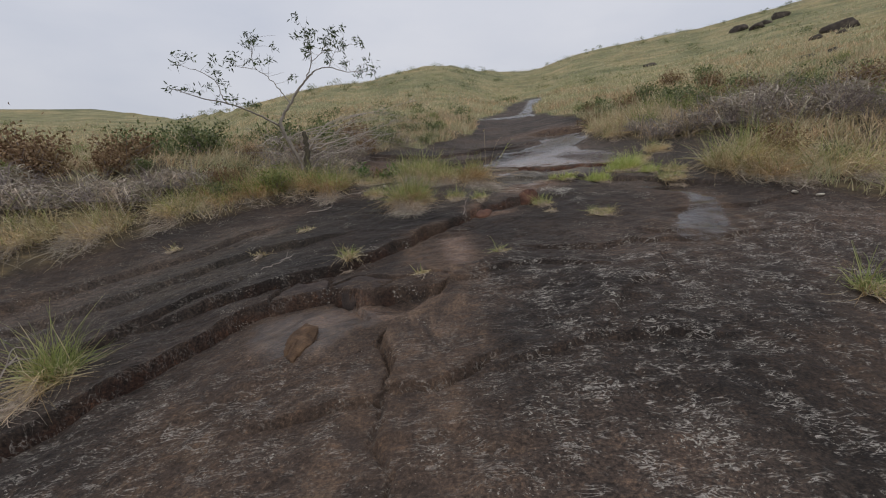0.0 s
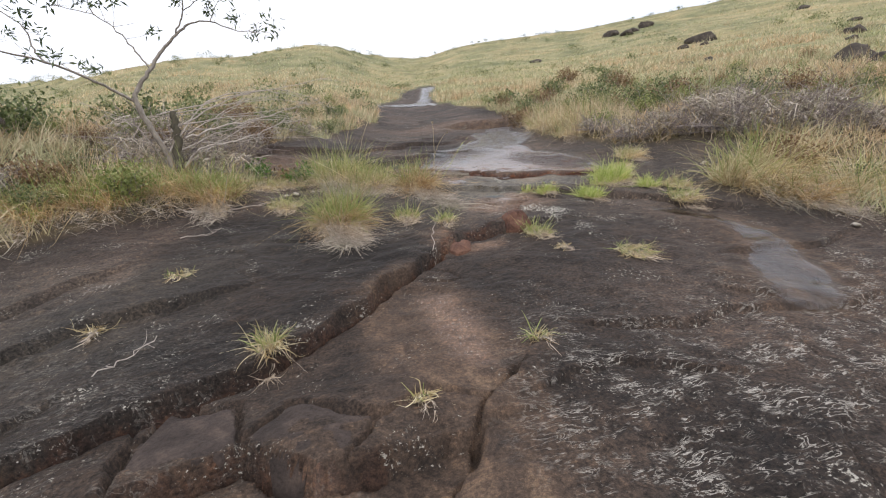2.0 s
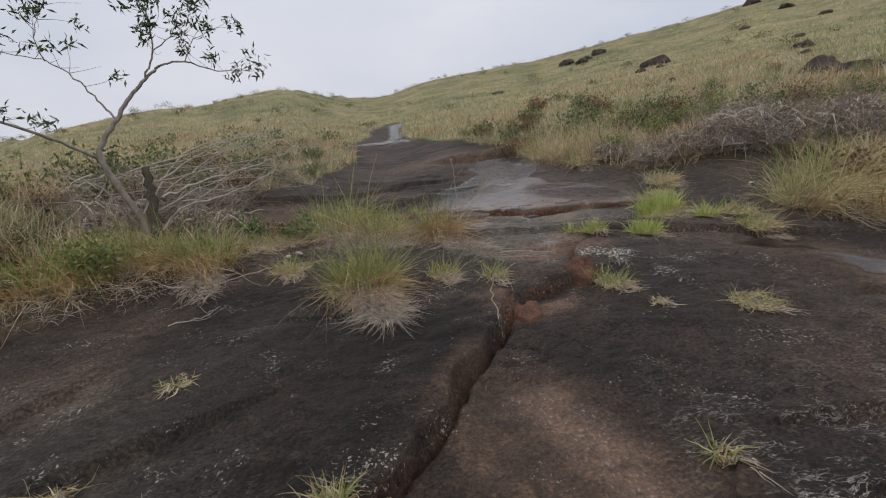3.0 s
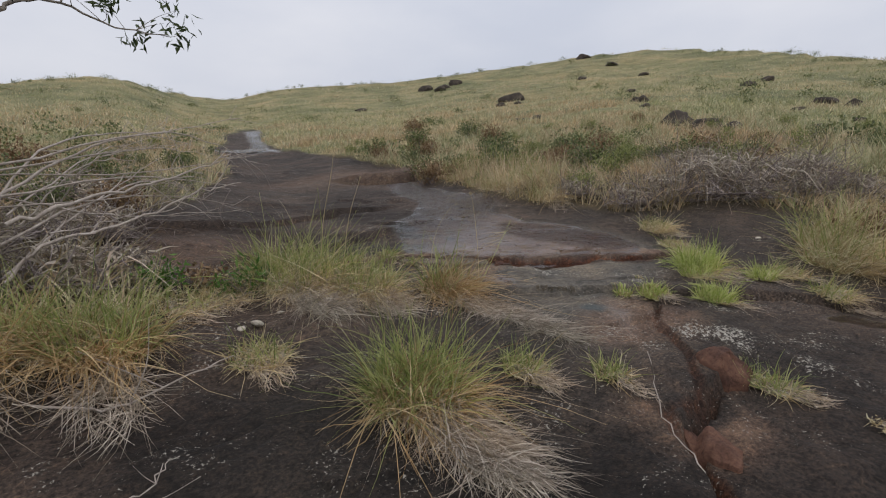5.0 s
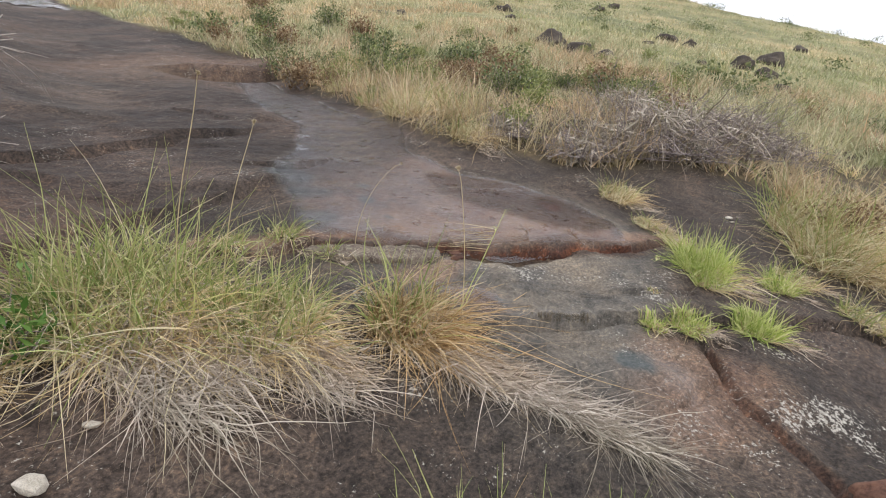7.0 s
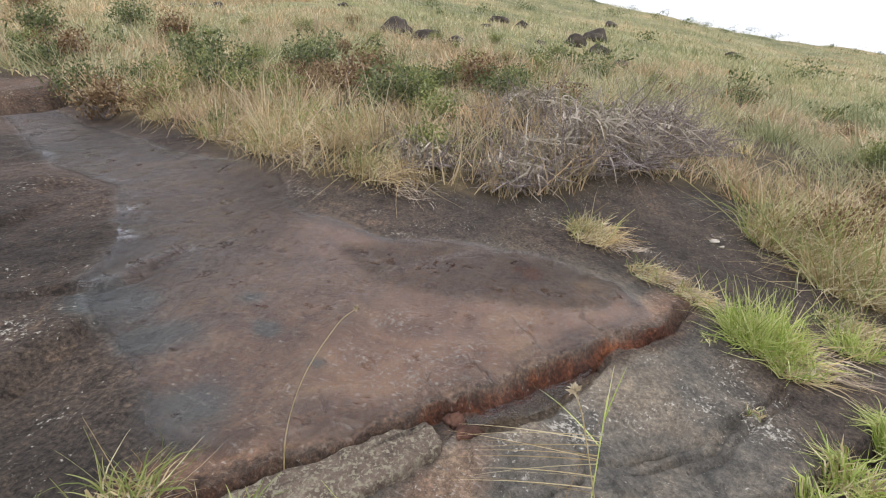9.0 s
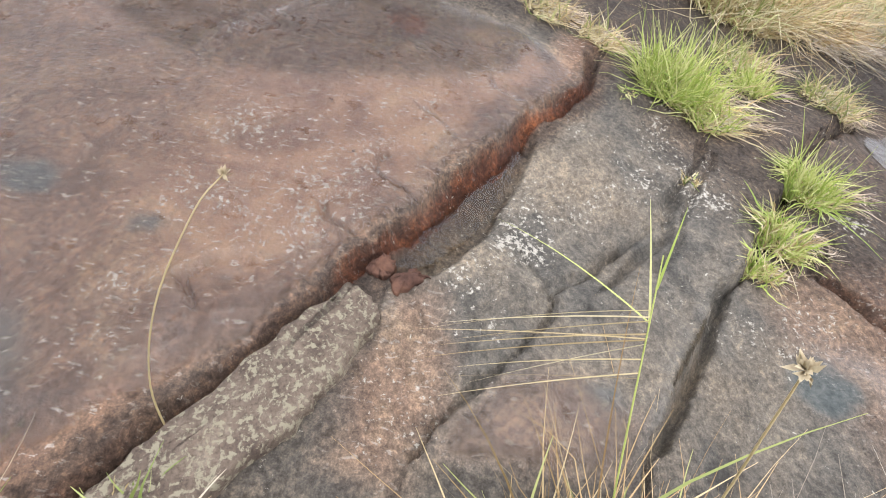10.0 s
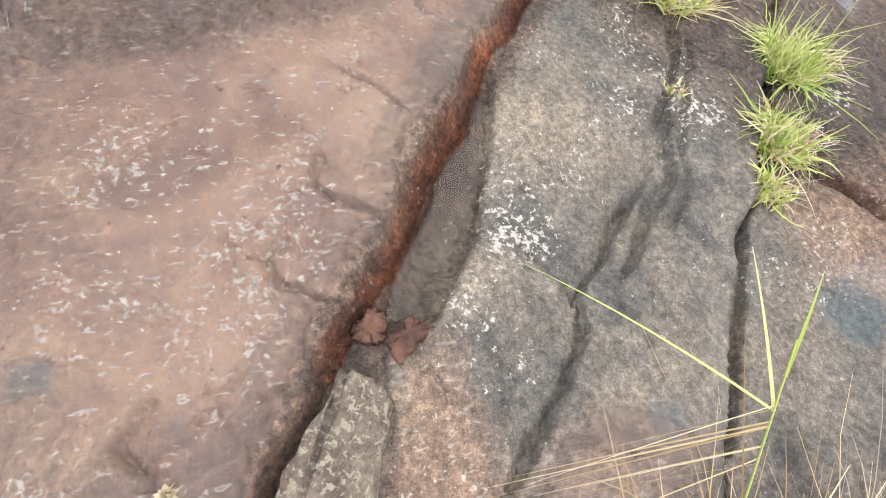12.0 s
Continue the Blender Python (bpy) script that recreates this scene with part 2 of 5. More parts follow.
def far_hill(x, y):
    r = np.hypot(x, y - 6) + 1e-6
    az = np.degrees(np.arctan2(x, y - 6))
    el = sum(np.interp(az + k, SKY_AZ, SKY_EL) for k in (-1.5, 0, 1.5)) / 3
    crest = np.interp(az, CREST_AZ, CREST_R)
    s = r / crest
    over = np.maximum(s - 1, 0)
    rise = np.where(s < 1, s * (0.70 + 0.30 * s), np.maximum(1 + 0.6 * over - 1.4 * over ** 1.5, 0.35))
    return 1.6 + (1.2 + crest * np.tan(np.radians(el))) * rise


def slope(x, y):
    """The smooth lie of the land."""
    w = sstep(4.0, 8.0, np.hypot(x - 0.5, (y - 6.0) / 1.1))
    return near_slope(np.clip(x, -5, 6), np.clip(y, -0.5, 12)) * (1 - w) + far_hill(x, y) * w


def rock_mask(x, y):
    d = inside(x, y, ROCK) + 0.16 * fbm(x, y, 1.3, 3, 40)
    return sstep(-0.10, 0.12, d + 0.02 * np.maximum(y - 10, 0) * fbm(x, y, 0.35, 3, 43))


def ground_height(x, y):
    x, y = np.asarray(x, float), np.asarray(y, float)
    r = np.hypot(x, y - 6)
    z = slope(x, y)
    rock = rock_mask(x, y)
    smooth = sstep(0.0, 0.25, inside(x, y, POOL))
    rough = rock * (1 - 0.75 * smooth)
    z = z + rough * (0.045 * fbm(x, y, 0.9, 3, 1) + 0.024 * fbm(x, y * 1.2, 3.2, 3, 5) + 0.008 * fbm(x * 0.7, y * 1.3, 13, 3, 9))
    # weathered lips and spalled skins that follow no line for long
    for bend, count, tall, seed in ((0.55, 5.0, 0.024, 25), (1.5, 4.0, 0.013, 29)):
        grain = count * fbm(0.75 * x + 0.3 * y, 0.85 * y - 0.5 * x, bend, 4, seed)
        teeth = grain - np.floor(grain)
        z = z + rough * sstep(0.05, 0.5, fbm(x, y, 0.9, 3, seed + 60)) * sstep(9.5, 8.5, y) * tall * (sstep(0.0, 0.09, teeth) - teeth)
    pits = vnoise(x * 26, y * 30, 33) * vnoise(x * 9, y * 9, 34)
    z = z + rough * 0.006 * np.minimum(pits, 0)
    z = z + rock * smooth * 0.006 * fbm(x, y, 6, 3, 15)
    # bedding ledges of the upper rock
    up = rock * sstep(9.0, 10.0, y) * (1 - smooth)
    run = (y * 0.9 + 0.35 * x + 1.3 * fbm(x, y, 0.5, 4, 21))
    z = z + up * sstep(-0.1, 0.4, fbm(x, y, 0.5, 3, 23)) * 0.045 * (sstep(0.0, 0.12, run - np.floor(run)) - (run - np.floor(run)))
    # soil lumps under the grass, and the swells of the far hills
    z = z + (1 - rock) * (0.10 * fbm(x, y, 0.8, 3, 31) + 0.05) + sstep(15, 60, r) * 0.006 * r * fbm(x, y, 0.045, 4, 51)
    wx, wy = x + 0.03 * fbm(x, y, 5, 3, 61), y + 0.03 * fbm(x, y, 5, 3, 71)
    for line, rise, reach, depth, half in CRACKS:
        lo, hi = np.min(line, axis=0) - 4 * reach, np.max(line, axis=0) + 4 * reach
        k = (x > lo[0]) & (x < hi[0]) & (y > lo[1]) & (y < hi[1])
        if not np.any(k):
            continue
        d, side = line_distance(wx[k] + 0.006 * vnoise(x[k] * 40, y[k] * 40, 78), wy[k] + 0.006 * vnoise(x[k] * 40, y[k] * 40, 79), line)
        edge = half * (1 + 0.6 * vnoise(x[k] * 7, y[k] * 7, 77))
        if line is CRACKS[5][0]:
            edge = edge * np.where(x[k] > 1.2, 1.45, 0.75)
        z[k] += 0.5 * rise * side * sstep(0, 0.014, d) * np.exp(-(d / reach) ** 2) - depth * np.exp(-(d / edge) ** 6)
    k = (x > 0.2) & (x < 2.8) & (y > 7.2) & (y < 9.0)
    if np.any(k):
        d, side = line_distance(wx[k], wy[k], CRACKS[5][0])
        z[k] += np.exp(-(d / 0.10) ** 2) * (0.007 * vnoise(x[k] * 30 + y[k] * 8, y[k] * 30 - x[k] * 8, 171) + 0.004 * vnoise(x[k] * 75, y[k] * 75, 172))
    k = (x > 0.9) & (x < 2.3) & (y > 7.4) & (y < 8.5)
    if np.any(k):
        z[k] -= 0.035 * sstep(-0.015, 0.015, inside(wx[k], wy[k], CRACK_POOL))
    return z


def ground_at(x, y):
    return float(ground_height(np.array([float(x)]), np.array([float(y)]))[0])


# ---- materials ----
def material(name):
    m = bpy.data.materials.new(name)
    m.use_nodes = True
    return m, m.node_tree.nodes, m.node_tree.links, m.node_tree.nodes["Principled BSDF"]


def ramp(nodes, links, source, stops):
    r = nodes.new("ShaderNodeValToRGB")
    e = r.color_ramp.elements
    while len(e) < len(stops):
        e.new(0.5)
    for item, (p, c) in zip(e, stops):
        item.position, item.color = p, (*c, 1) if len(c) == 3 else c
    links.new(source, r.inputs["Fac"])
    return r.outputs["Color"]


def noise_tex(nodes, links, vector, scale, detail=5.0, rough=0.55, warp=0.0):
    n = nodes.new("ShaderNodeTexNoise")
    n.inputs["Scale"].default_value, n.inputs["Detail"].default_value = scale, detail
    n.inputs["Roughness"].default_value, n.inputs["Distortion"].default_value = rough, warp
    links.new(vector, n.inputs["Vector"])
    return n.outputs["Fac"]


def blend(nodes, links, fac, a, b, mode="MIX"):
    m = nodes.new("ShaderNodeMix")
    m.data_type, m.blend_type = "RGBA", mode
    for socket, v in ((m.inputs[0], fac), (m.inputs[6], a), (m.inputs[7], b)):
        if isinstance(v, bpy.types.NodeSocket):
            links.new(v, socket)
        elif isinstance(v, tuple):
            socket.default_value = (*v, 1)
        else:
            socket.default_value = v
    return m.outputs[2]


def calc(nodes, links, op, a, b=0.0, clamp=False):
    m = nodes.new("ShaderNodeMath")
    m.operation, m.use_clamp = op, clamp
    for socket, v in ((m.inputs[0], a), (m.inputs[1], b)):
        if isinstance(v, bpy.types.NodeSocket):
            links.new(v, socket)
        else:
            socket.default_value = v
    return m.outputs[0]


def stretched(nodes, links, scale, turn=0.0):
    c = nodes.new("ShaderNodeTexCoord")
    m = nodes.new("ShaderNodeMapping")
    m.inputs["Scale"].default_value = scale
    m.inputs["Rotation"].default_value = (0, 0, radians(turn))
    links.new(c.outputs["Object"], m.inputs["Vector"])
    return m.outputs[0]


def bump(nodes, links, height, strength, distance, normal=None):
    b = nodes.new("ShaderNodeBump")
    b.inputs["Strength"].default_value, b.inputs["Distance"].default_value = strength, distance
    links.new(height, b.inputs["Height"])
    if normal is not None:
        links.new(normal, b.inputs["Normal"])
    return b.outputs[0]


def attribute(nodes, name):
    a = nodes.new("ShaderNodeAttribute")
    a.attribute_name = name
    return a.outputs["Fac"]


def ground_material():
    m, n, l, p = material("ground_rock_and_turf")
    v = stretched(n, l, (1, 1, 1))
    big, mid, fine = noise_tex(n, l, v, 0.9, 5), noise_tex(n, l, v, 7, 6, 0.6), noise_tex(n, l, v, 60, 6, 0.65)
    dark = ramp(n, l, big, [(0.30, (0.0150, 0.0118, 0.0102)), (0.5, (0.035, 0.0262, 0.0214)), (0.72, (0.073, 0.053, 0.042))])
    grey = ramp(n, l, mid, [(0.3, (0.044, 0.043, 0.040)), (0.55, (0.086, 0.081, 0.072)), (0.75, (0.15, 0.135, 0.113))])
    dark = blend(n, l, attribute(n, "stain"), dark, blend(n, l, 1.0, dark, (0.42, 0.42, 0.42), "MULTIPLY"))
    tan = ramp(n, l, noise_tex(n, l, v, 2.1, 4, 0.6), [(0.45, (0, 0, 0)), (0.68, (0.75, 0.75, 0.75))])
    grey = blend(n, l, tan, grey, (0.18, 0.15, 0.115))
    rock = blend(n, l, attribute(n, "pale"), dark, grey)
    # brown films and streaks that run down the slope
    streak = noise_tex(n, l, stretched(n, l, (1.9, 0.9, 1.0), 8), 2.6, 8, 0.68, 0.9)
    brown = ramp(n, l, streak, [(0.35, (0.040, 0.029, 0.023)), (0.55, (0.086, 0.058, 0.041)), (0.75, (0.150, 0.104, 0.070))])
    some = calc(n, l, "MULTIPLY", attribute(n, "rust"), calc(n, l, "ADD", streak, 0.35), True)
    rock = blend(n, l, some, rock, brown)
    red_n = noise_tex(n, l, v, 2.6, 10, 0.74, 0.7)
    red = ramp(n, l, red_n, [(0.28, (0.080, 0.058, 0.046)), (0.40, (0.145, 0.086, 0.060)), (0.53, (0.225, 0.140, 0.094)), (0.66, (0.29, 0.198, 0.126)), (0.8, (0.20, 0.165, 0.120))])
    rock = blend(n, l, attribute(n, "red"), rock, red)
    orange = ramp(n, l, mid, [(0.3, (0.020, 0.007, 0.004)), (0.5, (0.052, 0.017, 0.008)), (0.68, (0.11, 0.037, 0.014))])
    rock = blend(n, l, attribute(n, "iron"), rock, orange)
    speck = ramp(n, l, fine, [(0.34, (0.34, 0.32, 0.30)), (0.5, (1, 1, 1)), (0.66, (1.9, 1.8, 1.65))])
    dull = calc(n, l, "SUBTRACT", 1.0, calc(n, l, "MULTIPLY", calc(n, l, "MAXIMUM", calc(n, l, "MULTIPLY", attribute(n, "pale"), 0.45), calc(n, l, "MAXIMUM", calc(n, l, "MULTIPLY", attribute(n, "red"), 0.9), calc(n, l, "MULTIPLY", attribute(n, "rust"), 0.45))), 1.0), True)
    rock = blend(n, l, dull, rock, speck, "MULTIPLY")
    # dark crusts and worn skins a hand wide, with crisp edges
    crust = noise_tex(n, l, stretched(n, l, (1.0, 1.35, 1.0), 25), 11, 9, 0.72, 0.5)
    rock = blend(n, l, dull, rock, ramp(n, l, crust, [(0.40, (0.55, 0.54, 0.52)), (0.455, (0.95, 0.95, 0.95)), (0.56, (1.05, 1.03, 1.0)), (0.62, (1.6, 1.5, 1.38))]), "MULTIPLY")
    grain = noise_tex(n, l, v, 230, 4, 0.7)
    rock = blend(n, l, 0.85, rock, ramp(n, l, grain, [(0.32, (0.6, 0.58, 0.56)), (0.5, (1, 1, 1)), (0.68, (1.6, 1.55, 1.45))]), "MULTIPLY")
    # dark films of algae on the washed slab
    rock = blend(n, l, attribute(n, "algae"), rock, ramp(n, l, fine, [(0.3, (0.030, 0.042, 0.044)), (0.7, (0.085, 0.10, 0.10))]))
    # wavy pale flakes along the contour on the lower slab, pale lichen blotches on the upper ones
    wave = noise_tex(n, l, stretched(n, l, (5.0, 15.0, 6.0), -6), 2.2, 5, 0.6, 0.9)
    ridge = calc(n, l, "ABSOLUTE", calc(n, l, "SUBTRACT", wave, 0.52))
    flake = ramp(n, l, ridge, [(0.008, (1, 1, 1)), (0.030, (0, 0, 0))])
    patchy = ramp(n, l, noise_tex(n, l, v, 6.5, 4, 0.7), [(0.46, (0, 0, 0)), (0.58, (1, 1, 1))])
    f = calc(n, l, "MULTIPLY", calc(n, l, "MULTIPLY", flake, patchy), attribute(n, "flakes"), True)
    pale_c = ramp(n, l, fine, [(0.3, (0.16, 0.145, 0.125)), (0.7, (0.50, 0.47, 0.42))])
    rock = blend(n, l, f, rock, pale_c)
    # on the pool slab these blotches are painted glints, not lichen
    blot = noise_tex(n, l, v, 55, 5, 0.7, 0.3)
    area = noise_tex(n, l, v, 3.4, 3)
    reach = calc(n, l, "ADD", calc(n, l, "MULTIPLY", attribute(n, "lichen"), 0.20), calc(n, l, "MULTIPLY", calc(n, l, "SUBTRACT", area, 0.5), 0.5))
    b_f = ramp(n, l, calc(n, l, "ADD", blot, reach), [(0.69, (0, 0, 0)), (0.73, (1, 1, 1))])
    rock = blend(n, l, b_f, rock, ramp(n, l, fine, [(0.3, (0.20, 0.185, 0.155)), (0.7, (0.42, 0.40, 0.35))]))
    # small water glints painted as pale dashes on the washed slab, and dark pits
    glints = noise_tex(n, l, stretched(n, l, (85, 34, 40), -14), 1.0, 3, 0.6, 0.5)
    rock = blend(n, l, calc(n, l, "MULTIPLY", ramp(n, l, glints, [(0.615, (0, 0, 0)), (0.64, (1, 1, 1))]), attribute(n, "red"), True), rock, pale_c)
    pit = noise_tex(n, l, stretched(n, l, (22, 40, 26), -12), 1.0, 4, 0.65, 0.6)
    rock = blend(n, l, calc(n, l, "MULTIPLY", ramp(n, l, pit, [(0.67, (0, 0, 0)), (0.70, (0.85, 0.85, 0.85))]), attribute(n, "red"), True), rock, (0.05, 0.032, 0.026))
    # turf and litter
    t1 = noise_tex(n, l, v, 0.22, 5, 0.6)
    turf = ramp(n, l, t1, [(0.3, (0.13, 0.135, 0.066)), (0.5, (0.23, 0.215, 0.118)), (0.7, (0.33, 0.285, 0.175))])
    litter = ramp(n, l, mid, [(0.3, (0.025, 0.020, 0.013)), (0.55, (0.075, 0.058, 0.034)), (0.8, (0.20, 0.155, 0.09))])
    patch = noise_tex(n, l, v, 0.075, 6, 0.68, 0.6)
    turf = blend(n, l, 0.9, turf, ramp(n, l, patch, [(0.34, (0.42, 0.50, 0.36)), (0.47, (0.85, 0.88, 0.8)), (0.6, (1.1, 1.0, 0.92)), (0.72, (1.3, 1.12, 1.0))]), "MULTIPLY")
    tuftlike = noise_tex(n, l, v, 0.9, 4, 0.75)
    turf = blend(n, l, 0.85, turf, ramp(n, l, tuftlike, [(0.34, (0.55, 0.57, 0.5)), (0.48, (0.92, 0.93, 0.9)), (0.7, (1.1, 1.08, 1.05))]), "MULTIPLY")
    turf = blend(n, l, attribute(n, "far"), litter, turf)
    turf = blend(n, l, 0.55, turf, ramp(n, l, noise_tex(n, l, v, 2.6, 6, 0.7), [(0.3, (0.45, 0.45, 0.4)), (0.6, (1.2, 1.15, 1.0))]), "MULTIPLY")
    col = blend(n, l, attribute(n, "turf"), rock, turf)
    l.new(col, p.inputs["Base Color"])
    wet = attribute(n, "wet")
    rough = calc(n, l, "SUBTRACT", calc(n, l, "ADD", calc(n, l, "MULTIPLY", mid, 0.4), 0.62), calc(n, l, "MULTIPLY", wet, 0.5), True)
    l.new(rough, p.inputs["Roughness"])
    l.new(calc(n, l, "ADD", calc(n, l, "MULTIPLY", wet, 0.2), 0.22), p.inputs["Specular IOR Level"])
    nb = bump(n, l, mid, 0.8, 0.03)
    dry = calc(n, l, "SUBTRACT", 1.0, calc(n, l, "MULTIPLY", wet, 0.95), True)
    nb = bump(n, l, calc(n, l, "MULTIPLY", crust, dry), 0.55, 0.012, nb)
    nb = bump(n, l, calc(n, l, "MULTIPLY", grain, dry), 0.15, 0.002, nb)
    nb = bump(n, l, calc(n, l, "MULTIPLY", fine, dry), 0.7, 0.009, nb)
    nb = bump(n, l, f, 0.5, 0.004, nb)
    l.new(nb, p.inputs["Normal"])
    return m


def stone_material(name, stops, scale=6.0, lichen=0.0):
    m, n, l, p = material(name)
    v = stretched(n, l, (1, 1, 1))
    a, b = noise_tex(n, l, v, scale, 6, 0.6), noise_tex(n, l, v, scale * 9, 6, 0.65)
    col = blend(n, l, 0.8, ramp(n, l, a, stops), ramp(n, l, b, [(0.32, (0.5, 0.48, 0.46)), (0.5, (1, 1, 1)), (0.7, (1.35, 1.3, 1.25))]), "MULTIPLY")
    if lichen:
        c = noise_tex(n, l, v, 70, 5, 0.65, 0.4)
        col = blend(n, l, ramp(n, l, c, [(0.62 - lichen, (0, 0, 0)), (0.68 - lichen, (1, 1, 1))]), col, (0.22, 0.20, 0.145))
    l.new(col, p.inputs["Base Color"])
    p.inputs["Roughness"].default_value = 0.85
    p.inputs["Specular IOR Level"].default_value = 0.2
    l.new(bump(n, l, b, 0.8, 0.008, bump(n, l, a, 0.6, 0.03)), p.inputs["Normal"])
    return m


def blade_material(name, low, mid, high, gloss=0.5, glow=0.25, clumps=()):
    """Leaves and blades: each its own shade, with light coming through."""
    m, n, l, p = material(name)
    g = n.new("ShaderNodeNewGeometry")
    own = g.outputs["Random Per Island"]
    col = ramp(n, l, own, [(0.0, low), (0.5, mid), (1.0, high)])
    v = stretched(n, l, (1, 1, 1))
    col = blend(n, l, 0.8, col, ramp(n, l, noise_tex(n, l, v, 1.1, 4), [(0.3, (0.55, 0.60, 0.48)), (0.55, (1, 1, 1)), (0.75, (1.35, 1.18, 0.95))]), "MULTIPLY")
    if clumps:
        shade = ramp(n, l, attribute(n, "clump"), clumps)
        col = blend(n, l, 1.0, col, shade, "MULTIPLY")
    l.new(col, p.inputs["Base Color"])
    p.inputs["Roughness"].default_value = gloss
    p.inputs["Specular IOR Level"].default_value = 0.3
    t = n.new("ShaderNodeBsdfTranslucent")
    l.new(col, t.inputs["Color"])
    mix = n.new("ShaderNodeMixShader")
    mix.inputs[0].default_value = glow
    l.new(p.outputs[0], mix.inputs[1])
    l.new(t.outputs[0], mix.inputs[2])
    l.new(mix.outputs[0], n["Material Output"].inputs["Surface"])
    return m


def bark_material(name, a, b, scale=30.0):
    m, n, l, p = material(name)
    v = stretched(n, l, (1, 1, 0.3))
    s = noise_tex(n, l, v, scale, 6, 0.65)
    l.new(ramp(n, l, s, [(0.3, a), (0.7, b)]), p.inputs["Base Color"])
    p.inputs["Roughness"].default_value = 0.85
    l.new(bump(n, l, s, 0.6, 0.005), p.inputs["Normal"])
    return m


def water_material(name, tint, ripple):
    m, n, l, p = material(name)
    n.remove(p)
    v = stretched(n, l, (1.0, 2.2, 1.0), 20)
    h = noise_tex(n, l, v, 22, 4, 0.6, 0.8)
    lively = calc(n, l, "ADD", calc(n, l, "MULTIPLY", attribute(n, "flow"), 0.85), ripple, True)
    nb = bump(n, l, noise_tex(n, l, v, 7, 3, 0.55, 0.6), 1.0, 0.028)
    nb = bump(n, l, h, 1.0, 0.018, nb)
    for node in [k for k in n if k.type == "BUMP"]:
        l.new(lively, node.inputs["Strength"])
    g = n.new("ShaderNodeBsdfGlossy")
    g.inputs["Roughness"].default_value = 0.06
    l.new(nb, g.inputs["Normal"])
    t = n.new("ShaderNodeBsdfTransparent")
    t.inputs["Color"].default_value = (*tint, 1)
    f = n.new("ShaderNodeFresnel")
    f.inputs["IOR"].default_value = 1.36
    l.new(nb, f.inputs["Normal"])
    mix = n.new("ShaderNodeMixShader")
    l.new(f.outputs[0], mix.inputs[0])
    l.new(t.outputs[0], mix.inputs[1])
    l.new(g.outputs[0], mix.inputs[2])
    l.new(mix.outputs[0], n["Material Output"].inputs["Surface"])
    return m


GROUND = ground_material()
WATER = water_material("shallow_running_water", (0.86, 0.84, 0.83), 0.09)
BROWN_WATER = water_material("iron_brown_water", (0.78, 0.74, 0.66), 0.05)
BOULDER = stone_material("dark_boulder_rock", [(0.3, (0.028, 0.024, 0.021)), (0.55, (0.065, 0.054, 0.045)), (0.75, (0.14, 0.118, 0.092))], 1.6)
PLATE = stone_material("brown_plate_rock", [(0.3, (0.022, 0.017, 0.015)), (0.55, (0.046, 0.035, 0.030)), (0.75, (0.085, 0.062, 0.050))], 7)
RED_ROCK = stone_material("red_rock", [(0.3, (0.05, 0.026, 0.020)), (0.55, (0.12, 0.062, 0.042)), (0.75, (0.18, 0.105, 0.072))], 7)
LICHEN_ROCK = stone_material("lichen_crusted_rock", [(0.3, (0.07, 0.052, 0.042)), (0.55, (0.13, 0.102, 0.080)), (0.75, (0.20, 0.168, 0.130))], 14, 0.10)
OCHRE_ROCK = stone_material("ochre_rock", [(0.3, (0.035, 0.022, 0.015)), (0.55, (0.095, 0.058, 0.034)), (0.75, (0.17, 0.105, 0.060))], 9)
PALE_STONE = stone_material("pale_pebble", [(0.3, (0.40, 0.36, 0.29)), (0.7, (0.62, 0.58, 0.50))], 30)
GREEN_BLADE = blade_material("green_grass_blades", (0.15, 0.20, 0.055), (0.31, 0.35, 0.115), (0.48, 0.48, 0.21))
FRESH_BLADE = blade_material("fresh_green_blades", (0.22, 0.31, 0.06), (0.43, 0.50, 0.13), (0.66, 0.64, 0.32))
STRAW_BLADE = blade_material("straw_grass_blades", (0.32, 0.23, 0.11), (0.57, 0.46, 0.26), (0.76, 0.68, 0.47), 0.5, 0.35)
THATCH = blade_material("grey_dead_thatch", (0.20, 0.160, 0.120), (0.39, 0.335, 0.275), (0.58, 0.52, 0.445), 0.7, 0.1)
ORANGE_BLADE = blade_material("orange_dry_blades", (0.24, 0.15, 0.065), (0.45, 0.315, 0.155), (0.62, 0.50, 0.31))
HILL_GRASS = blade_material("hill_grass", (0.22, 0.21, 0.125), (0.38, 0.35, 0.24), (0.54, 0.485, 0.375),
                            clumps=[(0.0, (0.55, 0.70, 0.52)), (0.22, (0.92, 1.05, 0.80)), (0.45, (1.22, 1.25, 1.10)), (0.65, (1.40, 1.24, 1.16)), (0.82, (1.30, 1.0, 0.82)), (1.0, (0.92, 0.78, 0.78))])
SHRUB_LEAF = blade_material("shrub_leaves", (0.065, 0.085, 0.035), (0.14, 0.17, 0.070), (0.26, 0.28, 0.125))
DRY_LEAF = blade_material("dry_brown_leaves", (0.13, 0.075, 0.04), (0.24, 0.15, 0.085), (0.36, 0.26, 0.15), 0.7, 0.1)
YOUNG_LEAF = blade_material("yellow_green_leaves", (0.12, 0.15, 0.045), (0.23, 0.26, 0.085), (0.38, 0.39, 0.16))
TREE_LEAF = blade_material("tree_leaves", (0.035, 0.055, 0.025), (0.065, 0.095, 0.040), (0.12, 0.15, 0.07))
BROAD_LEAF = blade_material("broad_green_leaves", (0.05, 0.12, 0.02), (0.09, 0.19, 0.035), (0.15, 0.26, 0.06))
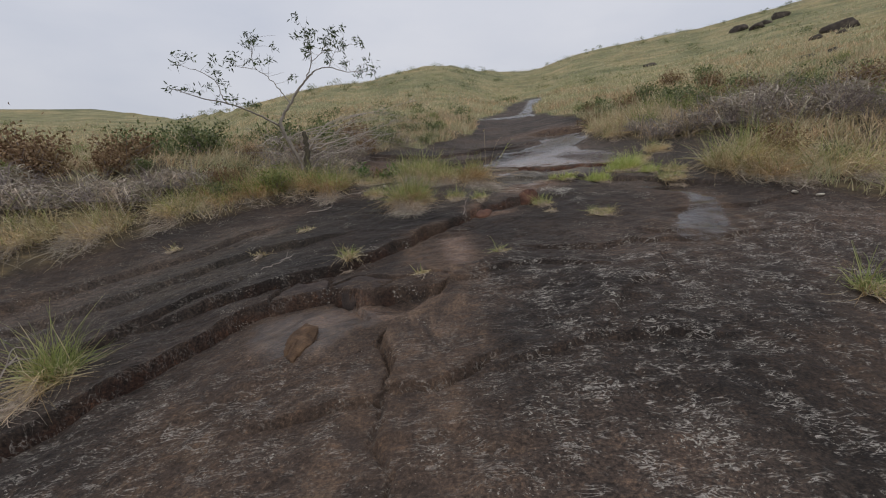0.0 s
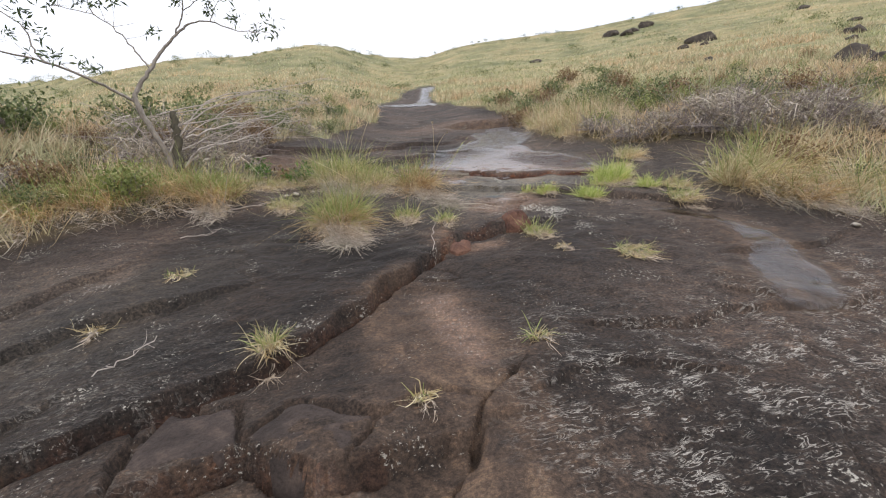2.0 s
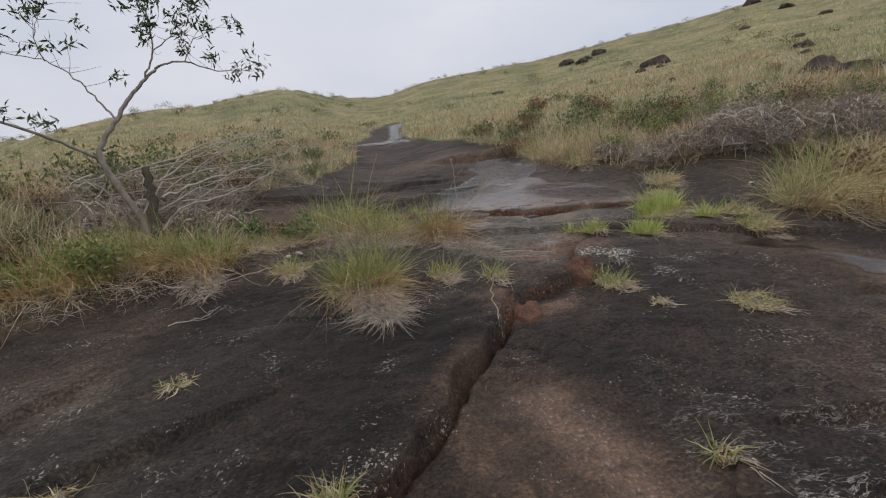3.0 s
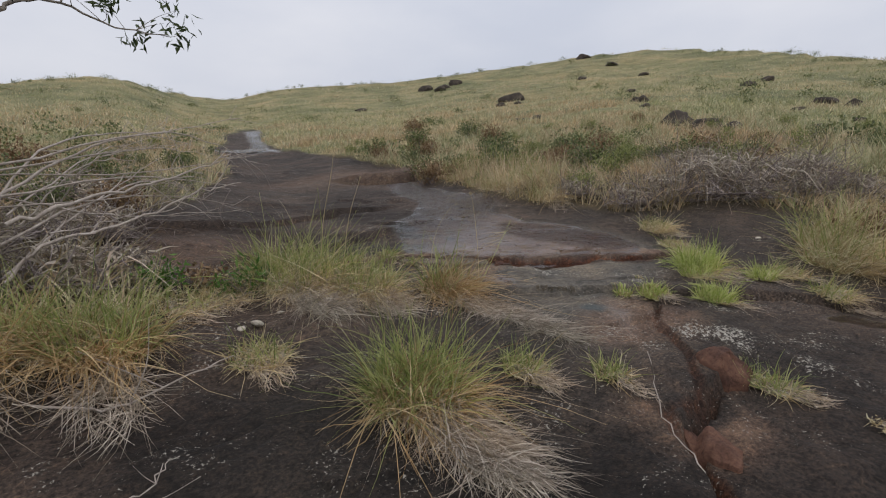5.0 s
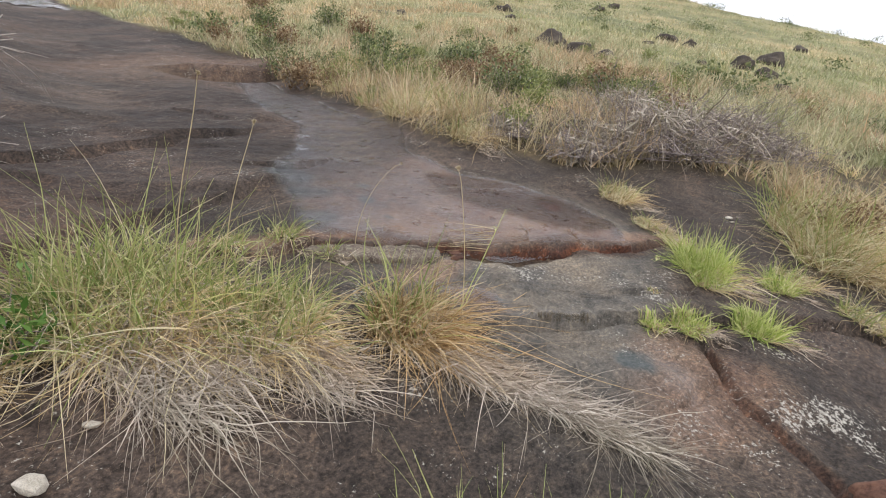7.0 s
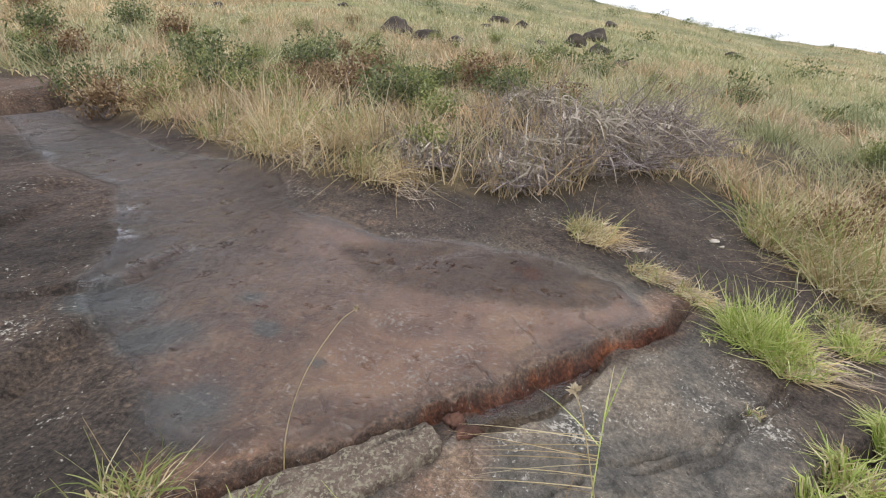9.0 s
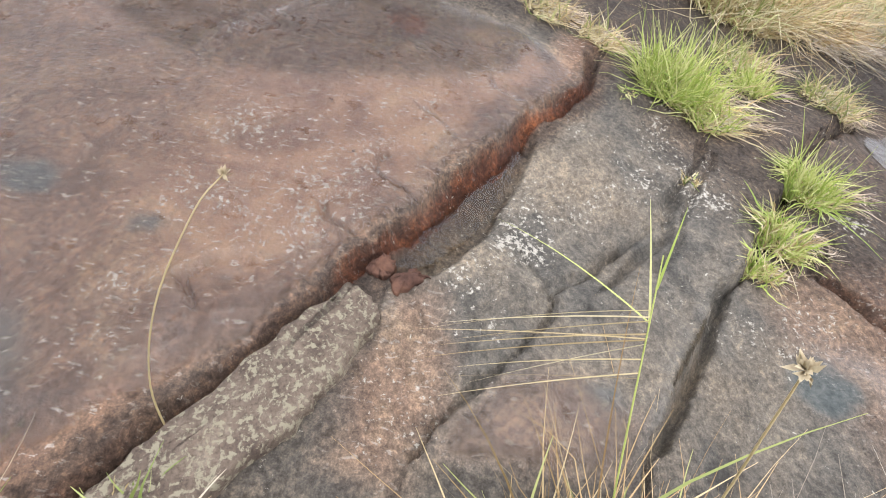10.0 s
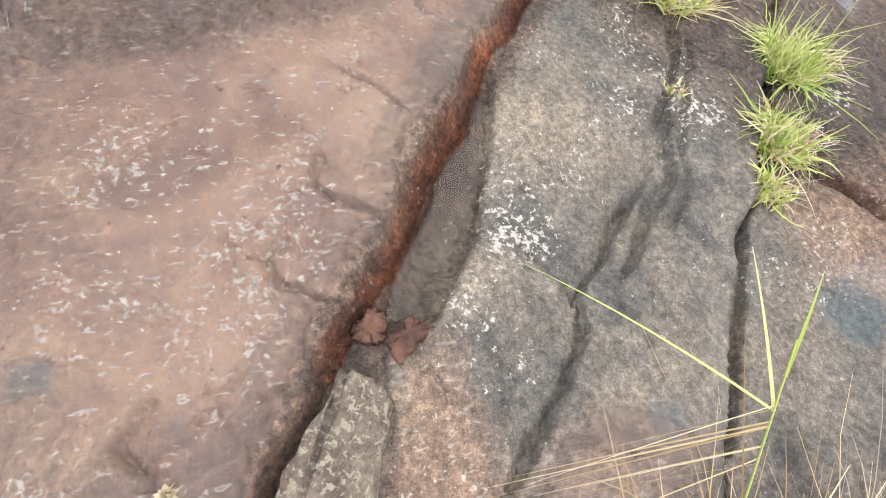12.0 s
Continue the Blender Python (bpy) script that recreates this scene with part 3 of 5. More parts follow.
TWIG = bark_material("grey_dry_twigs", (0.12, 0.098, 0.092), (0.36, 0.305, 0.29))
BARK = bark_material("grey_brown_bark", (0.14, 0.12, 0.10), (0.34, 0.30, 0.255))
MOSSY = bark_material("dark_mossy_bark", (0.03, 0.026, 0.018), (0.11, 0.095, 0.06), 45)
PALE_WOOD = bark_material("bleached_dead_wood", (0.24, 0.20, 0.17), (0.46, 0.41, 0.36))
FLOWER = bark_material("dry_seed_head", (0.28, 0.22, 0.13), (0.55, 0.47, 0.32), 90)


# ---- mesh helpers ----
def mesh_object(name, verts, faces, mat, parent=None, label="", smooth=False):
    """One mesh from arrays of places and of faces with three or four corners."""
    verts, faces = np.asarray(verts, np.float32), np.asarray(faces, np.int32)
    me = bpy.data.meshes.new(name)
    count, corners = faces.shape
    me.vertices.add(len(verts))
    me.vertices.foreach_set("co", verts.ravel())
    me.loops.add(count * corners)
    me.loops.foreach_set("vertex_index", faces.ravel())
    me.polygons.add(count)
    me.polygons.foreach_set("loop_start", np.arange(0, count * corners, corners, dtype=np.int32))
    if smooth:
        me.polygons.foreach_set("use_smooth", np.ones(count, bool))
    me.update(calc_edges=True)
    me.materials.append(mat)
    ob = new(name, me)
    if parent is not None:
        ob.parent = parent
    if label:
        tagged(ob, label)
    return ob


def joined(pieces):
    verts, faces, start = [], [], 0
    for v, f in pieces:
        verts.append(v)
        faces.append(f + start)
        start += len(v)
    return np.vstack(verts), np.vstack(faces)


def thing(name, x, y, z, label, category, group="", kind=""):
    ob = new(name)
    ob.location = (x, y, z)
    return tagged(ob, label, category, group, kind)


def unit(v):
    return v / np.maximum(np.linalg.norm(v, axis=-1, keepdims=True), 1e-9)


def ribbons(rng, root, aim, length, width, droop, segs=4, floor=None, sway=0.0, kink=0.0):
    """Tapering blades that start along aim and bend over by droop; floor(x, y) keeps them above the ground."""
    count = len(root)
    s = np.linspace(0, 1, segs + 1)[None, :, None]
    length, width, droop = (np.broadcast_to(a, (count,))[:, None, None] for a in (length, width, droop))
    bend = np.concatenate([rng.normal(0, sway, (count, 2)), -np.ones((count, 1))], 1)[:, None, :]
    p = root[:, None, :] + length * (aim[:, None, :] * s + bend * droop * s * s)
    if kink:
        bent = np.maximum(s - rng.uniform(0.25, 0.8, (count, 1, 1)), 0)
        p = p + length * bent * rng.normal(0, kink, (count, 1, 3))
    if floor is not None:
        low = floor(p[..., 0].ravel(), p[..., 1].ravel()).reshape(p.shape[:2])
        p[..., 2] = np.maximum(p[..., 2], low + 0.006 + 0.02 * rng.random((count, 1)))
    across = unit(np.cross(aim, rng.normal(0, 1, (count, 3))))[:, None, :]
    half = 0.5 * width * (1 - 0.88 * s ** 1.6)
    v = np.stack([p - across * half, p + across * half], 2).reshape(-1, 3)
    at = (np.arange(count) * 2 * (segs + 1))[:, None] + (np.arange(segs) * 2)[None, :]
    f = np.stack([at, at + 1, at + 3, at + 2], -1).reshape(-1, 4)
    return v, f


def tube(line, r0, r1, sides=6):
    line = np.asarray(line, float)
    way = unit(np.gradient(line, axis=0))
    ref = np.array([0.31, 0.42, 0.85])
    a = unit(np.cross(way, ref))
    b = np.cross(way, a)
    t = np.linspace(0, 2 * np.pi, sides, endpoint=False)
    rad = np.linspace(r0, r1, len(line))[:, None, None]
    v = (line[:, None, :] + rad * (a[:, None, :] * np.cos(t)[None, :, None] + b[:, None, :] * np.sin(t)[None, :, None])).reshape(-1, 3)
    i, j = np.meshgrid(np.arange(len(line) - 1), np.arange(sides), indexing="ij")
    k = (j + 1) % sides
    f = np.stack([i * sides + j, i * sides + k, (i + 1) * sides + k, (i + 1) * sides + j], -1).reshape(-1, 4)
    return v, f


def curve_through(points, steps=6, wobble=0.0, rng=None):
    """A smooth line through points."""
    p = np.asarray(points, float)
    p = np.vstack([2 * p[0] - p[1], p, 2 * p[-1] - p[-2]])
    out = []
    for i in range(1, len(p) - 2):
        for s in np.linspace(0, 1, steps, endpoint=False):
            out.append(0.5 * (2 * p[i] + (p[i + 1] - p[i - 1]) * s + (2 * p[i - 1] - 5 * p[i] + 4 * p[i + 1] - p[i + 2]) * s * s
                              + (3 * p[i] - p[i - 1] - 3 * p[i + 1] + p[i + 2]) * s ** 3))
    out.append(p[-2])
    out = np.array(out)
    if wobble:
        out[1:-1] += rng.normal(0, wobble, out[1:-1].shape)
    return out


def leaves(rng, at, aim, length, width):
    """Lance-shaped leaves, folded along the midrib: four corners and a middle."""
    count = len(at)
    side = unit(np.cross(aim, rng.normal(0, 1, (count, 3))))
    up = np.cross(side, aim)
    length, width = np.broadcast_to(length, (count,))[:, None], np.broadcast_to(width, (count,))[:, None]
    tip = at + aim * length - up * length * 0.12
    mid = at + aim * length * 0.45
    v = np.stack([at, mid + side * width * 0.5 + up * width * 0.18, tip, mid, mid - side * width * 0.5 + up * width * 0.18], 1).reshape(-1, 3)
    k = np.arange(count)[:, None] * 5
    f = np.concatenate([k + np.array([[0, 1, 2, 3]]), k + np.array([[0, 3, 2, 4]])], 0)
    return v, f


def cone_dirs(rng, count, spread, up=1.0):
    a, s = rng.uniform(0, 2 * np.pi, count), spread * np.sqrt(rng.random(count))
    return unit(np.stack([np.cos(a) * s, np.sin(a) * s, np.full(count, up)], 1))


# ---- the ground: one sheet to the horizon, finest on the rock walked over ----
def spaced(fine, lo, hi, growth, end):
    """Even steps between the marks of fine, then ever wider ones to both ends."""
    out = [np.arange(a, b, s) for a, b, s in fine]
    mid = np.concatenate(out)
    left, right, s = [], [], fine[0][2]
    v = mid[0]
    while v > -end:
        s *= growth
        v -= s
        left.append(v)
    v, s = mid[-1], fine[-1][2]
    while v < end:
        s *= growth
        v += s
        right.append(v)
    return np.concatenate([left[::-1], mid, right])


gx = spaced([(-2.2, 0.6, 0.015), (0.6, 2.6, 0.009), (2.6, 5.2, 0.03)], -2.2, 5.2, 1.06, 1500)
gy = spaced([(2.2, 5.6, 0.015), (5.6, 6.7, 0.025), (6.7, 8.7, 0.009), (8.7, 12.0, 0.035), (12.0, 17.6, 0.07)], 1.8, 17.6, 1.06, 1500)
GX, GY = np.meshgrid(gx, gy)
X, Y = GX.ravel(), GY.ravel()
Z = ground_height(X, Y)
rows_n, cols_n = GX.shape
i, j = np.meshgrid(np.arange(rows_n - 1), np.arange(cols_n - 1), indexing="ij")
quad = np.stack([i * cols_n + j, i * cols_n + j + 1, (i + 1) * cols_n + j + 1, (i + 1) * cols_n + j], -1).reshape(-1, 4)
ground = mesh_object("ground", np.stack([X, Y, Z], 1), quad, GROUND, smooth=True)
tagged(ground, "dark weathered rock slope with cracks, rusty wet bands and grassy hillsides", "ground", kind="structure")

rock = rock_mask(X, Y)
edge_n = 0.06 * fbm(X, Y, 4, 3, 81)
pool_in = inside(X, Y, POOL) + edge_n
DARK_STAIN = [(-2.5, 4.0), (-1.3, 4.15), (-0.9, 4.5), (-0.4, 5.0), (0.05, 5.5), (0.1, 5.9), (-0.3, 6.4), (-0.9, 7.2), (-1.6, 7.0), (-1.9, 5.9), (-2.3, 5.2)]
stain = np.maximum(sstep(-0.25, 0.15, inside(X, Y, DARK_STAIN) + 3 * edge_n), 0.7 * sstep(0.0, 0.5, fbm(X, Y, 0.45, 3, 131)) * sstep(6.5, 5.0, Y))
wet = np.maximum.reduce([much * sstep(-0.05, 0.1, inside(X, Y, q) + edge_n) for q, much in ((POOL, 1.0), (UPPER_STREAM, 1.0), (SIDE_STREAM, 1.0), (FILM, 0.35), (TROUGH, 0.8), (SEEP, 1.0), (GROOVE, 1.0), (RED_PAN, 1.0))])
red = np.maximum.reduce([
    sstep(0.0, 0.16, pool_in) * (0.55 + 0.45 * sstep(-0.3, 0.3, fbm(X, Y, 1.2, 3, 91))) * (1 - 0.75 * sstep(9.0, 10.2, Y)),
    0.55 * sstep(-0.1, 0.15, inside(X, Y, TROUGH) + edge_n) * sstep(-0.4, 0.4, fbm(X, Y, 1.7, 3, 95)),
    0.5 * sstep(-0.05, 0.1, inside(X, Y, [(0.70, 8.1), (0.95, 8.02), (1.22, 8.06), (1.22, 8.18), (0.95, 8.26), (0.75, 8.3)]) + edge_n),
    0.45 * sstep(0.4, 0.0, np.hypot(X - 1.35, Y - 6.65)),
    0.5 * sstep(0.4, 0.1, np.hypot((X - 0.6) / 1.3, Y - 5.95)) * sstep(-0.3, 0.3, fbm(X, Y, 3, 3, 141)),
    0.35 * sstep(-0.05, 0.1, inside(X, Y, FILM) + edge_n),
    0.22 * sstep(2.2, 0.6, np.hypot((X - 3.6) / 1.4, Y - 16.2)),
    0.2 * sstep(1.0, 0.2, np.hypot((X + 0.8) / 1.2, Y - 9.4)) * rock,
    0.5 * sstep(-0.05, 0.1, inside(X, Y, RED_PAN) + edge_n),
    0.4 * sstep(-0.12, 0.15, inside(X, Y, RED_SHELF) + 2 * edge_n),
    0.35 * sstep(0.25, 0.05, np.hypot((X - 1.36) / 1.3, Y - 6.92) + edge_n)])
red = red * (1 - 0.5 * sstep(-0.04, 0.06, inside(X, Y, FLOW) + 0.05 * fbm(X, Y, 4, 3, 83)))
algae = np.zeros_like(X)
for cx, cy, cr in ALGAE:
    algae = np.maximum(algae, 0.8 * sstep(1.3 * cr, 0.4 * cr, np.hypot(X - cx, Y - cy) + 1.4 * edge_n + 0.03 * fbm(X, Y, 18, 3, 85)))
d, side = line_distance(X, Y, CRACKS[5][0])
red = np.maximum(red, 0.6 * sstep(0.24, 0.12, d) * (side < 0)) * (1 - 0.8 * sstep(0.085, 0.035, d + 0.6 * edge_n))
lip = sstep(0.13, 0.05, d + 0.9 * edge_n)
rust = np.maximum.reduce([
    0.95 * sstep(-0.2, 0.15, inside(X, Y, RUST_BAND) + 2 * edge_n),
    0.85 * sstep(-0.35, 0.05, inside(X, Y, SIDE_STREAM) + 2 * edge_n) * sstep(6.2, 5.6, Y),
    0.6 * sstep(-0.5, 0.1, inside(X, Y, TROUGH) + 2 * edge_n),
    0.45 * sstep(0.1, 0.6, fbm(X, Y, 0.5, 3, 97)) * rock,
    0.5 * sstep(0.5, 0.0, X) * sstep(-2.0, -1.2, X) * sstep(4.2, 3.6, Y) * rock,
    0.45 * lip])
iron = np.zeros_like(X)
for which, reach in ((5, 0.034), (11, 0.035), (0, 0.03), (1, 0.03)):
    d, side = line_distance(X + 0.03 * fbm(X, Y, 5, 3, 61), Y + 0.03 * fbm(X, Y, 5, 3, 71), CRACKS[which][0])
    iron = np.maximum(iron, sstep(reach, reach * 0.4, d) * ((0.2 + 0.7 * sstep(1.15, 1.25, X) * sstep(2.75, 2.3, X)) if which == 5 else 0.4 if which == 11 else 0.25))
iron = np.maximum(iron, 0.9 * sstep(0.11, 0.06, np.hypot((X - 2.52) / 1.3, Y - 8.24)))
pale = np.clip(0.14 * sstep(5.4, 6.6, Y) * sstep(11, 9, Y) * sstep(-0.2, 0.6, X) + 0.85 * sstep(0.2, 1.2, X) * sstep(3.0, 2.4, X) * sstep(6.6, 7.1, Y + 0.4 * (1.2 - X)) * sstep(8.9, 8.2, Y) + 0.22 * sstep(0.0, 0.6, fbm(X, Y, 0.4, 3, 99)), 0, 1)
pale = pale * (1 - 0.85 * np.maximum(sstep(-0.02, 0.08, pool_in), lip))
flakes = np.clip(np.maximum(sstep(0.15, 0.7, X + 0.25 * fbm(X, Y, 0.8, 3, 101)), 0.5 * sstep(3.3, 2.6, Y + 0.3 * fbm(X, Y, 1.3, 3, 105))) * sstep(5.2, 4.0, Y + 0.5 * fbm(X, Y, 0.7, 2, 103)) + 0.25 * sstep(-0.6, -1.4, X) * sstep(5.4, 4.8, Y), 0, 1)
flakes *= 1 - 0.8 * np.clip(wet + 0.25 * rust, 0, 1)
lichen = np.full_like(X, 0.16)
for cx, cy, cr in ((1.78, 7.45, 0.13), (1.77, 7.14, 0.10), (1.45, 7.83, 0.10), (2.15, 7.25, 0.13), (1.27, 6.40, 0.10), (1.50, 6.27, 0.14), (1.40, 6.13, 0.12), (1.02, 6.46, 0.10), (1.85, 6.55, 0.10), (2.13, 6.28, 0.14), (1.5, 5.9, 0.14), (1.15, 7.92, 0.08), (2.6, 8.5, 0.15), (2.35, 9.0, 0.15), (-1.62, 4.45, 0.12), (-1.9, 4.7, 0.08)):
    lichen = np.maximum(lichen, 0.7 * sstep(cr * 1.9, cr * 0.2, np.hypot(X - cx, Y - cy) + edge_n))
lichen *= (1 - wet) * (1 - 0.6 * rust)
# wet glints low on the pool slab, painted as pale specks through this mask
lichen = np.maximum(lichen, 0.42 * sstep(0.0, 0.1, pool_in) * sstep(9.0, 8.7, Y) * sstep(2.1, 1.6, X))
for name, value in (("turf", 1 - rock), ("stain", stain), ("algae", algae), ("wet", wet), ("red", red), ("rust", rust * (1 - 0.5 * red)), ("iron", iron), ("pale", pale * (1 - 0.5 * sstep(-0.01, 0.02, inside(X, Y, CRACK_POOL)))),
                    ("flakes", flakes), ("lichen", lichen), ("far", sstep(9, 25, np.hypot(X, Y - 6)))):
    ground.data.attributes.new(name, "FLOAT", "POINT").data.foreach_set("value", np.clip(value, 0, 1).astype(np.float32))


# ---- running water: thin sheets that follow the rock ----
def water_sheet(name, poly, step, lift, mat, label, ragged=0.05):
    lo, hi = np.min(poly, axis=0) - step, np.max(poly, axis=0) + step
    wx, wy = np.meshgrid(np.arange(lo[0], hi[0], step), np.arange(lo[1], hi[1], step))
    keep = inside(wx, wy, poly) + ragged * fbm(wx, wy, 4, 3, 81) > 0.015
    z = ground_height(wx.ravel(), wy.ravel()).reshape(wx.shape)
    if step < 0.1:  # the sheet levels out the roughness of the rock
        raw = z
        for _ in range(2):
            for axis in (0, 1):
                pad = np.pad(z, [(2, 2) if k == axis else (0, 0) for k in (0, 1)], mode="edge")
                z = sum(np.take(pad, np.arange(k, k + z.shape[axis]), axis) for k in range(5)) / 5
        z = np.maximum(z, raw - 0.003)
    z = z + lift
    index = np.arange(wx.size).reshape(wx.shape)
    f = np.stack([index[:-1, :-1], index[:-1, 1:], index[1:, 1:], index[1:, :-1]], -1)[keep[:-1, :-1] & keep[1:, 1:] & keep[1:, :-1] & keep[:-1, 1:]]
    used, flat = np.unique(f, return_inverse=True)
    ob = mesh_object(name, np.stack([wx.ravel(), wy.ravel(), z.ravel()], 1)[used], flat.reshape(f.shape), mat, smooth=True)
    ob.data.attributes.new("flow", "FLOAT", "POINT").data.foreach_set("value", flowing(wx.ravel()[used], wy.ravel()[used]).astype(np.float32))
    return tagged(ob, label, "water", kind="structure")


water_sheet("water", POOL, 0.015, 0.006, WATER, "thin sheet of clear water running over a reddish rock slab")
water_sheet("water", UPPER_STREAM, 0.25, 0.03, WATER, "pale shining stream high on the rock slope")
water_sheet("water", SIDE_STREAM, 0.02, 0.006, WATER, "narrow rivulet over brown stained rock", 0.14)
water_sheet("water", CRACK_POOL, 0.01, 0.03, BROWN_WATER, "still grey water standing in a widened rock crack", 0.01)
water_sheet("water", GROOVE, 0.01, 0.012, BROWN_WATER, "dark water standing in a straight rock groove", 0.01)
water_sheet("water", RED_PAN, 0.012, 0.006, WATER, "thin wet film over reddish broken rock", 0.06)


# ---- loose and broken rock ----
def plate(name, poly, thick, mat, label, group="", dome=0.01, seed=0, sink=0.02):
    """A broken slab of rock that lies on the slope, with chipped, rounded edges."""
    rng = np.random.default_rng(seed)
    p = np.array(poly, float)
    c = p.mean(0)
    ring = []
    for a, b in zip(p, np.roll(p, -1, 0)):
        for s in np.linspace(0, 1, 9, endpoint=False):
            ring.append(a + (b - a) * s)
    ring = np.array(ring)
    ring = (ring + np.roll(ring, 1, 0) + np.roll(ring, -1, 0)) / 3 + rng.normal(0, 0.004, ring.shape)
    count, verts = len(ring), []
    gz = slope(c[0:1], c[1:2])[0]
    gx_, gy_ = slope(c[0:1] + 0.1, c[1:2])[0] - gz, slope(c[0:1], c[1:2] + 0.1)[0] - gz
    for scale, h in ((1.0, -sink), (1.01, 0.55 * thick), (0.985, 0.85 * thick), (0.95, thick), (0.8, thick + 0.4 * dome), (0.5, thick + dome), (0.2, thick + dome)):
        q = c + (ring - c) * scale
        lie = gz + 10 * ((q[:, 0] - c[0]) * gx_ + (q[:, 1] - c[1]) * gy_)
        g = ground_height(q[:, 0], q[:, 1])
        z = (np.minimum(lie, g) if h < 0 else 0.5 * (lie + g)) + h + 0.008 * vnoise(q[:, 0] * 14, q[:, 1] * 14, seed)
        verts.append(np.column_stack([q, z]))
    verts = np.vstack(verts)
    i, j = np.meshgrid(np.arange(6), np.arange(count), indexing="ij")
    k = (j + 1) % count
    f = np.stack([i * count + j, i * count + k, (i + 1) * count + k, (i + 1) * count + j], -1).reshape(-1, 4)
    centre = np.append(c, verts[-count:, 2].mean())
    verts = np.vstack([verts, centre])
    last = 6 * count + np.arange(0, count - 1, 2)
    f = np.vstack([f, np.stack([last, last + 1, 6 * count + (last - 6 * count + 2) % count, np.full(len(last), len(verts) - 1)], -1)])
    ob = mesh_object(name, verts, f, mat, smooth=True)
    return tagged(ob, label, "rock", group)


plate("rock_slab", [(-1.30, 3.82), (-1.24, 4.24), (-0.95, 4.20), (-0.90, 3.90)], 0.012, PLATE, "brown cracked rock plate beside the wet trough", "broken plates", seed=3)
plate("rock_slab", [(-0.86, 3.96), (-0.69, 4.11), (-0.38, 3.92), (-0.51, 3.72), (-0.68, 3.70)], 0.016, PLATE, "smooth reddish brown rock plate jutting over the trough", "broken plates", seed=4)
plate("rock_slab", [(1.21, 8.27), (1.145, 8.19), (0.95, 8.26), (0.83, 8.33), (0.62, 8.50), (0.52, 8.66), (0.60, 8.68), (0.77, 8.57), (1.0, 8.42)], 0.028, LICHEN_ROCK,
      "long narrow rock strip crusted with pale lichen beside the crack", seed=6, sink=0.05, dome=0.006)
plate("rock_hump", [(-0.99, 3.17), (-0.97, 3.32), (-0.93, 3.40), (-0.83, 3.33), (-0.80, 3.06), (-0.87, 2.87), (-0.95, 2.96)], 0.012, OCHRE_ROCK, "ochre brown rock hump standing out of the wet trough", "broken plates", dome=0.03, seed=12)
plate("rock_chip", [(1.255, 8.235), (1.29, 8.255), (1.33, 8.215), (1.31, 8.17), (1.25, 8.19)], 0.008, RED_ROCK, "small red rock chip wedged in the crack", "red chips", seed=7)
plate("rock_chip", [(1.20, 8.165), (1.25, 8.18), (1.30, 8.12), (1.255, 8.075)], 0.012, RED_ROCK, "red broken rock step beside the crack", "red chips", seed=8)
plate("stone", [(0.90, 6.12), (1.0, 6.20), (1.12, 6.12), (1.13, 5.98), (1.0, 5.93), (0.90, 6.0)], 0.05, RED_ROCK, "rounded reddish brown stone in a wet crack", "stones", dome=0.05, seed=9)
plate("stone", [(0.36, 5.80), (0.44, 5.94), (0.56, 5.88), (0.52, 5.72), (0.40, 5.66)], 0.005, RED_ROCK, "flat brown stone in a wet crack", "stones", dome=0.03, seed=10)


def pebble(x, y, size, seed, mat=PALE_STONE, label="small pale flat stone lying on dark rock", name="pebble", flat=0.35):
    rng = np.random.default_rng(seed)
    bm = bmesh.new()
    bmesh.ops.create_icosphere(bm, subdivisions=2, radius=1.0)
    for v in bm.verts:
        k = 1 + 0.28 * noise.noise(v.co * 1.3 + Vector((seed, 0, 0)))
        v.co = Vector((v.co.x * k * size, v.co.y * k * size * 0.65, v.co.z * k * size * flat))
    me = bpy.data.meshes.new(name)
    bm.to_mesh(me)
    bm.free()
    me.materials.append(mat)
    ob = new(name, me)
    ob.location, ob.rotation_euler = (x, y, ground_at(x, y) + size * flat * 0.6), (0.15, 0.1, rng.uniform(0, 6))
    return tagged(ob, label, "stone", "pale stones")


for k, (x, y, s) in enumerate([(-0.88, 7.85, 0.055), (-0.98, 7.82, 0.035), (-0.7, 8.0, 0.03), (3.75, 7.2, 0.035), (3.68, 7.16, 0.02), (3.55, 5.2, 0.05), (3.7, 5.05, 0.04)]):
    pebble(x, y, s, 20 + k)


